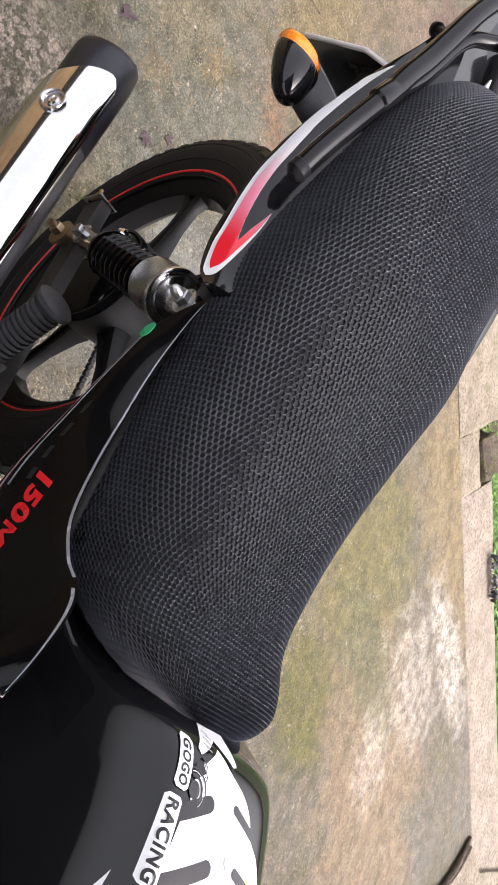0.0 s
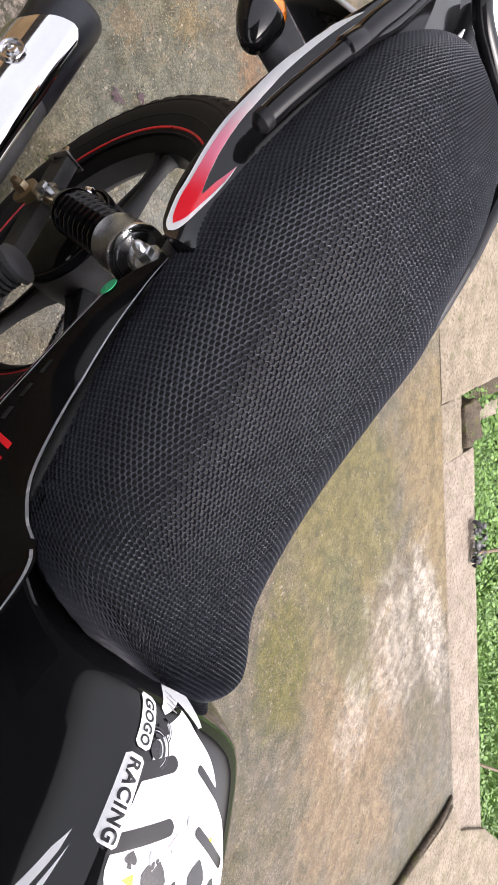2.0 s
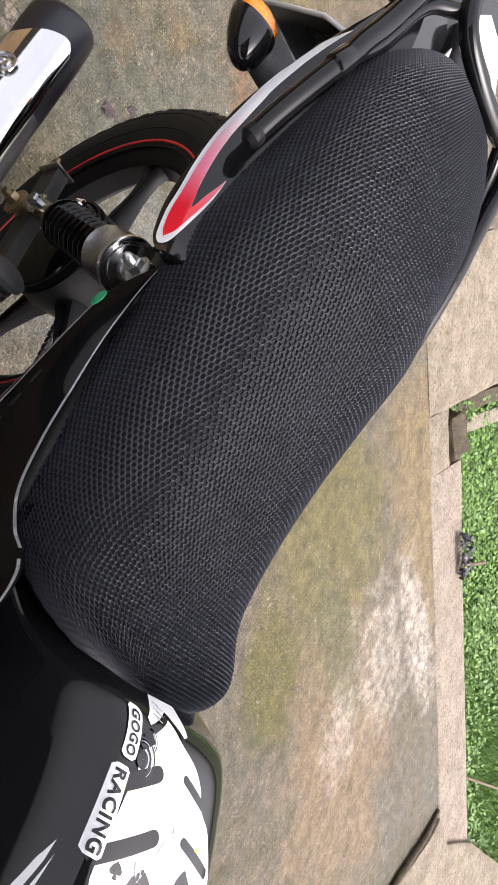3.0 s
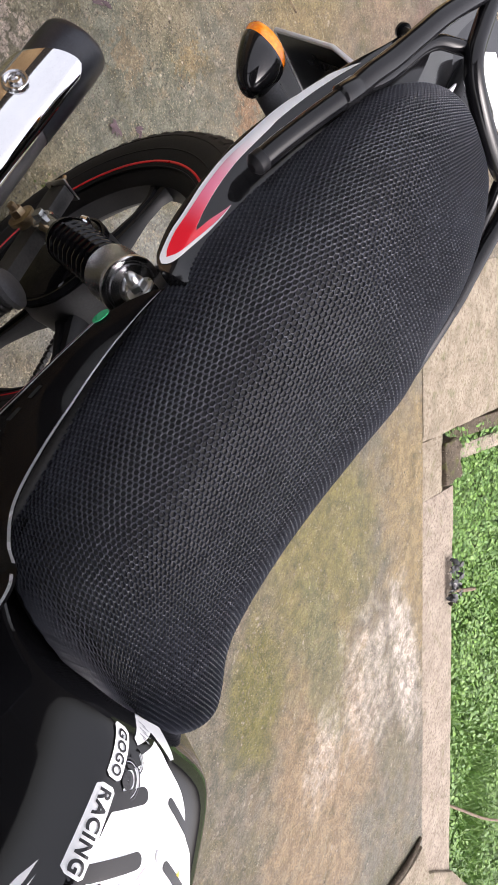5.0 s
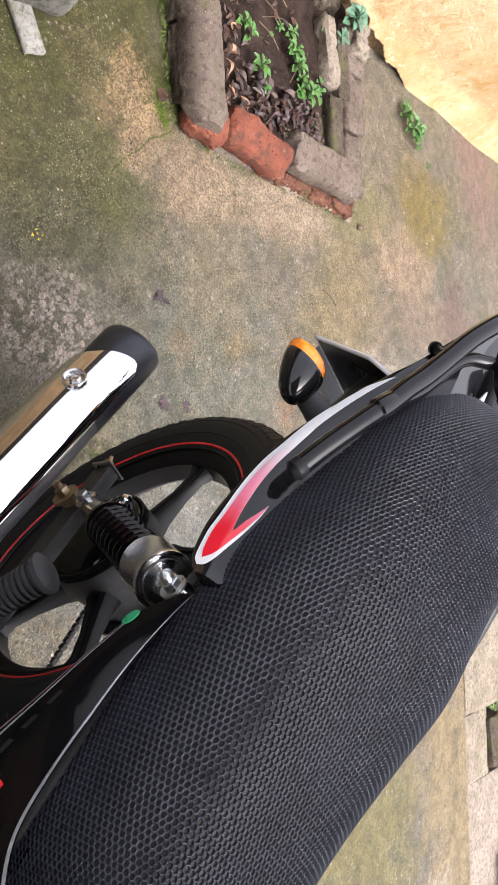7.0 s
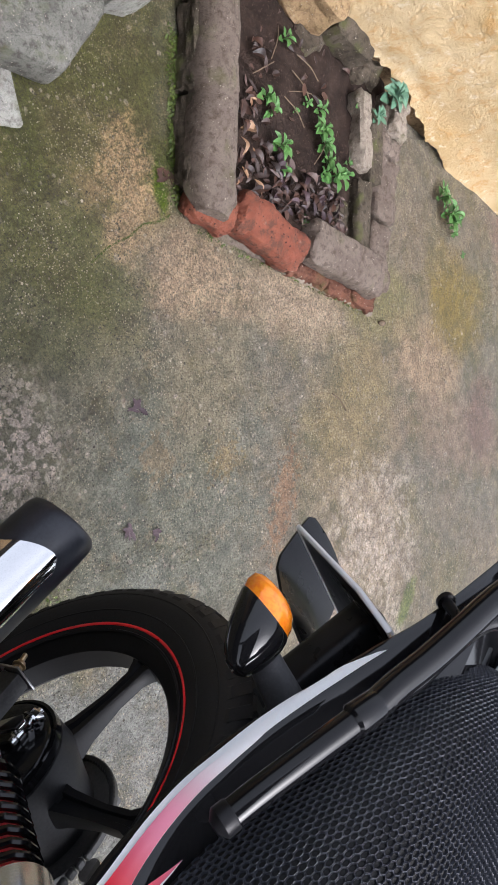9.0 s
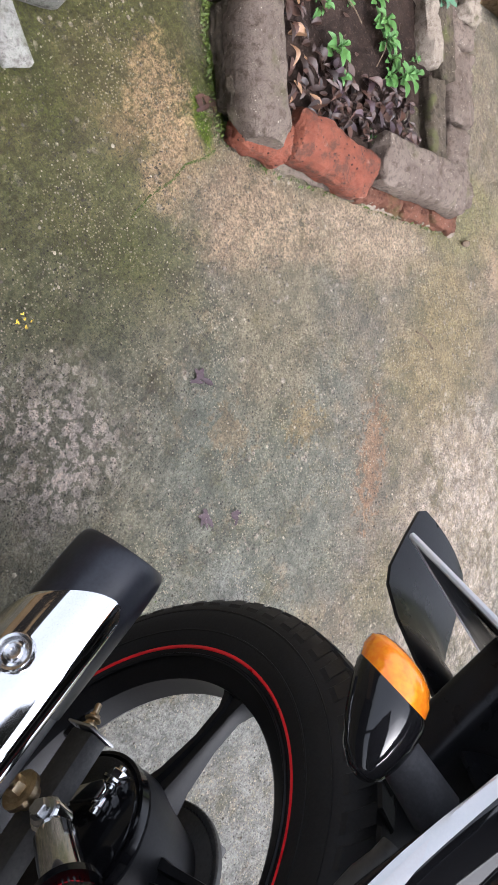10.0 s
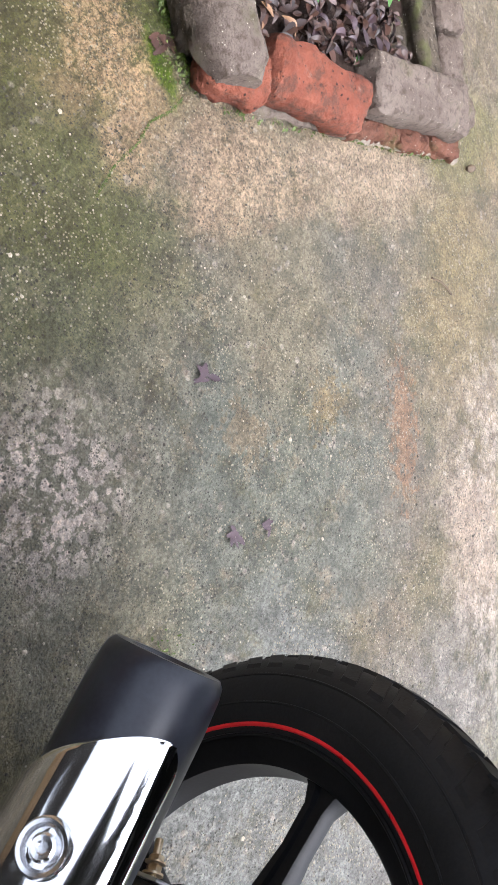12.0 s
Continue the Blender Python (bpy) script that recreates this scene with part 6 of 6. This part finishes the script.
def seedling(a, b, z, size, leaves, sd, mat=LEAF, label="small green seedling growing in the soil", lobes=0, wide=0.24):
    rnd = random.Random(sd)
    ob = thing("seedling", tube([yard(a, b, z - 0.01), yard(a + 0.002, b, z + size * 0.5), yard(a, b + 0.002, z + size * 0.75)], size * 0.025, 6, 3), mat, label, "plant", "seedlings in the bed")
    for k in range(leaves):
        t = k * 2.4 + rnd.uniform(-0.3, 0.3)
        h = size * (0.25 + 0.75 * k / leaves)
        out = size * rnd.uniform(0.40, 0.78) * (1.05 - 0.5 * k / leaves)
        root = yard(a, b, z + h * 0.6)
        off = Vector((math.cos(t) * out, math.sin(t) * out, rnd.uniform(-0.05, 0.45) * out))
        bm = bmesh.new()
        leaf_into(bm, root + off * 0.12, root + off, out * wide * rnd.uniform(0.85, 1.2), rnd.uniform(0.05, 0.35), lobes, rnd.uniform(0.15, 0.6))
        part("leaf", bm, mat, ob)
    return ob


for a, b, s, n, sd in ((0.637, 1.305, 0.055, 12, 1), (0.662, 1.288, 0.045, 9, 2), (0.698, 1.215, 0.065, 11, 3), (0.715, 1.165, 0.045, 8, 4), (0.845, 1.33, 0.060, 12, 5), (0.862, 1.295, 0.055, 12, 6), (0.88, 1.262, 0.055, 11, 7), (0.915, 1.235, 0.070, 12, 8), (0.945, 1.245, 0.060, 10, 9), (0.875, 1.225, 0.05, 9, 10), (0.818, 1.075, 0.032, 7, 11), (0.79, 1.37, 0.032, 7, 12), (0.689, 1.478, 0.045, 8, 13), (0.98, 1.30, 0.03, 6, 14), (0.75, 1.33, 0.026, 6, 15), (0.84, 1.375, 0.05, 8, 16), (1.0, 1.47, 0.05, 6, 17)):
    seedling(a, b, SOIL_Z, s, n, sd)
for a, b, s, n, sd in ((1.545, 1.44, 0.07, 12, 31), (1.585, 1.40, 0.085, 16, 32), (1.62, 1.385, 0.075, 14, 33), (1.56, 1.475, 0.05, 9, 34), (1.645, 1.36, 0.04, 8, 35), (1.72, 1.31, 0.03, 6, 36)):
    seedling(a, b, 0.0, s, n, sd, LEAF, "small green weed growing at the wall's foot")
seedling(1.105, 1.535, 0.070, 0.085, 20, 51, LEAF_GREY, "grey-green crinkled rosette on the bed's wall", 8, 0.26)
seedling(1.055, 1.455, 0.06, 0.06, 10, 52, LEAF_GREY, "grey-green crinkled leaves hanging into the bed", 8, 0.26)


def scatter_leaves(n, box_, z, mat, size, sd, name, label, flat=0.35):
    rnd = random.Random(sd)
    bm = bmesh.new()
    for k in range(n):
        a, b = rnd.uniform(*box_[:2]), rnd.uniform(*box_[2:])
        t, s = rnd.uniform(0, 6.28), size * rnd.uniform(0.45, 1.5)
        p = yard(a, b, z + rnd.uniform(0, 0.02) + 0.018 * noise.noise((a * 9, b * 9, 0)))
        d = Vector((math.cos(t), math.sin(t), rnd.uniform(-flat, flat))) * s
        leaf_into(bm, p - d / 2, p + d / 2, s * rnd.uniform(0.13, 0.34), rnd.uniform(-0.3, 0.6), 0, rnd.uniform(0.2, 0.9))
    return thing(name, bm, mat, label, "leaves", kind="stuff")


scatter_leaves(60, (0.56, 0.66, 1.05, 1.42), SOIL_Z + 0.004, DEAD, 0.027, 61, "leaf_litter", "curled brown dead leaves along the bed's wall")
scatter_leaves(12, (0.56, 0.64, 1.05, 1.30), SOIL_Z + 0.010, TAN_LEAF, 0.027, 64, "leaf_litter", "dry tan leaves along the bed's wall")
scatter_leaves(170, (0.66, 0.96, 1.06, 1.19), SOIL_Z + 0.002, DEAD, 0.027, 62, "leaf_litter", "dark curled dead leaves in the bed's corner")
scatter_leaves(26, (0.68, 0.96, 1.06, 1.20), SOIL_Z + 0.008, PURPLE, 0.026, 65, "leaf_litter", "wet purplish dead leaves in the bed's corner")
scatter_leaves(26, (0.58, 0.95, 1.2, 1.56), SOIL_Z + 0.004, DEAD, 0.028, 63, "leaf_litter", "brown dead leaves on the soil")

rnd = random.Random(66)
for k in range(7):
    a, b, t = rnd.uniform(0.6, 0.92), rnd.uniform(1.25, 1.52), rnd.uniform(0, 3.14)
    d = (math.cos(t) * 0.045, math.sin(t) * 0.045)
    thing("twig", tube([yard(a - d[0], b - d[1], SOIL_Z + 0.014), yard(a, b, SOIL_Z + 0.022), yard(a + d[0], b + d[1], SOIL_Z + 0.015)], 0.0014, 5, 3), TWIG, "thin dark twig lying on the soil", "twig", "twigs on the soil")


# ---- small things on the concrete ----


def crumpled(x, y, size, mat, name, label, sd, category="leaf"):
    rnd = random.Random(sd)
    bm = bmesh.new()
    for k in range(6):
        t = rnd.uniform(0, 6.28)
        d = Vector((math.cos(t), math.sin(t), 0.03)) * size * rnd.uniform(0.3, 0.9)
        p = Vector((x + rnd.uniform(-0.3, 0.3) * size, y + rnd.uniform(-0.3, 0.3) * size, 0.004))
        leaf_into(bm, p - d / 2, p + d / 2, size * rnd.uniform(0.07, 0.17), 0.05, 2, rnd.uniform(0.05, 0.3))
    return thing(name, bm, mat, label, category, "leaves on the concrete")


crumpled(-0.670, -0.115, 0.040, PURPLE, "dead_leaf", "wet purplish dead leaf stuck to the concrete", 71)
crumpled(-0.519, 0.066, 0.036, PURPLE, "dead_leaf", "wet purplish dead leaf, torn, on the concrete", 72)
crumpled(-0.565, 0.115, 0.03, PURPLE, "dead_leaf", "small dark torn leaf on the concrete", 73)
for k, (x, y) in enumerate(((-0.480, -0.388), (-0.487, -0.380), (-0.474, -0.378), (-0.483, -0.396), (-0.468, -0.392))):
    crumpled(x, y, 0.0065, YELLOW, "petal", "small fallen yellow petal on the concrete", 174 + k, "petal")
crumpled(-1.017, -0.462, 0.05, DEAD, "dead_leaf", "brown curled leaf beside the bed", 75)
thing("twig", tube([(-1.245, 0.215, 0.004), (-1.262, 0.245, 0.006), (-1.27, 0.285, 0.004)], 0.0022, 6), TWIG, "thin dry twig on the concrete", "twig")
thing("snail_shell", turned((-1.555, 0.175, 0.006), (-1.575, 0.19, 0.012), [(0, 0.004), (0.4, 0.009), (0.8, 0.007), (1, 0.002)], 12), TWIG, "small brown seed pod by the bed", "seed pod")
rnd = random.Random(80)
bm = bmesh.new()
for k in range(46):
    p = yard(2.155 + rnd.uniform(-0.035, 0.035), -1.34 + rnd.uniform(-0.10, 0.10), 0.015 + rnd.uniform(0, 0.035))
    d = Vector((rnd.uniform(-1, 1), rnd.uniform(-1, 1), rnd.uniform(-0.5, 1))).normalized() * rnd.uniform(0.02, 0.05)
    leaf_into(bm, p - d / 2, p + d / 2, 0.012, 0.3)
thing("black_rag", bm, TAR, "crumpled scrap of black plastic at the strip's edge", "scrap")
thing("stake", tube([yard(2.17, -1.40, 0.012), yard(2.28, -1.44, 0.012), yard(2.42, -1.485, 0.010)], 0.009, 8), TWIG, "short wooden stick lying in the grass", "stick")
thing("branch", tube([yard(2.16, -2.47, -0.03), yard(2.32, -2.60, 0.0), yard(2.60, -2.83, 0.01), yard(2.9, -3.05, 0.0)], 0.007, 8), TWIG, "dark fallen branch on the grass", "branch")


def moss(n, line, spread, sd, label, size=1.0):
    """Tiny moss tufts along a line on the ground."""
    rnd = random.Random(sd)
    bm = bmesh.new()
    for k in range(n):
        f = rnd.random() * (len(line) - 1)
        i = min(int(f), len(line) - 2)
        p = Vector(line[i]).lerp(Vector(line[i + 1]), f - i) + Vector((rnd.gauss(0, spread), rnd.gauss(0, spread), rnd.uniform(0.001, 0.005)))
        t, s = rnd.uniform(0, 6.28), rnd.uniform(0.002, 0.005) * size
        d = Vector((math.cos(t), math.sin(t), rnd.uniform(0.1, 1.0))) * s
        leaf_into(bm, p - d * 0.5, p + d, s * 0.45, 0.2)
    return thing("moss", bm, MOSS, label, "moss", kind="stuff")


moss(420, [yard(0.262, 0.800), yard(0.300, 0.846), yard(0.345, 0.882), yard(0.372, 0.916), yard(0.405, 0.932), yard(0.440, 0.960)], 0.0010, 95, "bright moss in a crack of the concrete by the bed", 0.42)
moss(900, [yard(0.455, 0.985), yard(0.425, 1.15), yard(0.40, 1.35)], 0.010, 96, "bright green moss along the foot of the bed's wall")
moss(160, [yard(0.52, 0.955), yard(0.85, 0.955), yard(1.19, 0.958)], 0.004, 97, "sparse moss under the bed's bricks")
moss(60, [(-0.28, 0.02, 0), (-0.33, 0.06, 0)], 0.012, 98, "small moss patch on the concrete under the wheel")


def pebbles(n, sd):
    """Grit and pebbles trodden into the concrete's top."""
    rnd = random.Random(sd)
    verts, faces = [], []
    unit = [(1, 0, 0), (0.3, 0.95, 0), (-0.8, 0.6, 0), (-0.8, -0.6, 0), (0.3, -0.95, 0), (0, 0, 0.7)]
    for k in range(n):
        x, y = rnd.uniform(-1.9, 0.7), rnd.uniform(-0.8, 2.6)
        p = Vector((x, y))
        a, b = p.x * ALONG.x + p.y * ALONG.y, p.x * TOWARD.x + p.y * TOWARD.y
        if a > 1.88 or b > 0.95 or b < -2.5 or noise.noise((x * 3, y * 3, 5)) < rnd.uniform(-0.5, 0.5):
            continue
        s, t, o = 0.0013 * rnd.uniform(0.6, 1.5) * (2.0 if rnd.random() < 0.06 else 1.0), rnd.uniform(0, 6.28), len(verts)
        for ux, uy, uz in unit:
            verts.append((x + s * (ux * math.cos(t) - uy * math.sin(t)) * rnd.uniform(0.8, 1.2), y + s * (ux * math.sin(t) + uy * math.cos(t)), 0.0012 + uz * s + 0.003 * noise.noise((a * 2.3, b * 2.3, 0))))
        faces += [(o + i, o + (i + 1) % 5, o + 5) for i in range(5)]
    me = bpy.data.meshes.new("grit")
    me.from_pydata(verts, [], faces)
    m = Nodes("grit_mix", 0.55)
    m.base(m.mix(m.ramp(m.n.new("ShaderNodeNewGeometry").outputs["Random Per Island"], 0.2, 0.8), (0.06, 0.05, 0.035), (0.46, 0.40, 0.30)))
    me.materials.append(m.mat)
    return tagged(new("grit", me), "loose grit and tiny pebbles on the concrete", "grit", kind="stuff")


pebbles(30000, 90)


def lawn(n, sd):
    """Grass blades and round weed leaves beyond the yard's edge."""
    rnd = random.Random(sd)
    verts, faces = [], []
    for k in range(n):
        a, b = 2.205 + 1.1 * rnd.random() ** 1.2, rnd.uniform(-4.0, -0.6)
        if b > -0.70 - 0.08 * (a - 2.2) or b < -2.45 - 1.18 * (a - 1.86):
            continue
        dens = 0.5 + 0.5 * noise.noise((a * 4, b * 4, 0))
        if rnd.random() > dens + 0.35:
            continue
        p = yard(a, b, -0.155)
        leafy = noise.noise((a * 2.1, b * 2.1, 9)) + (0.5 if b > -1.6 else 0.12) > rnd.uniform(-0.4, 0.6)
        t, o = rnd.uniform(0, 6.28), len(verts)
        if leafy:
            h, s = rnd.uniform(0.02, 0.12), rnd.uniform(0.004, 0.013)
            u, v = Vector((math.cos(t), math.sin(t), rnd.uniform(-0.5, 0.5))), Vector((-math.sin(t), math.cos(t), rnd.uniform(-0.5, 0.5)))
            c = p + Vector((0, 0, h))
            for q in (-u, -0.5 * u + 0.55 * v, 0.4 * u + 0.5 * v, u, 0.4 * u - 0.5 * v, -0.5 * u - 0.55 * v):
                verts.append(c + q * s)
            faces.append((o, o + 1, o + 2, o + 3)), faces.append((o, o + 3, o + 4, o + 5))
        else:
            h, w = rnd.uniform(0.05, 0.14), rnd.uniform(0.002, 0.0045)
            lean = Vector((rnd.uniform(-1, 1), rnd.uniform(-1, 1), 0)) * h * 0.6
            s = Vector((math.cos(t), math.sin(t), 0)) * w
            m = p + lean * 0.4 + Vector((0, 0, h * 0.65))
            verts.extend([p - s, p + s, m + s * 0.8, m - s * 0.8, p + lean + Vector((0, 0, h * 0.9))])
            faces.append((o, o + 1, o + 2, o + 3)), faces.append((o + 3, o + 2, o + 4))
    me = bpy.data.meshes.new("grass")
    me.from_pydata(verts, [], faces)
    me.materials.append(GRASS)
    return tagged(new("grass", me), "lush green grass and low weeds beyond the yard", "grass", kind="stuff")


lawn(110000, 91)
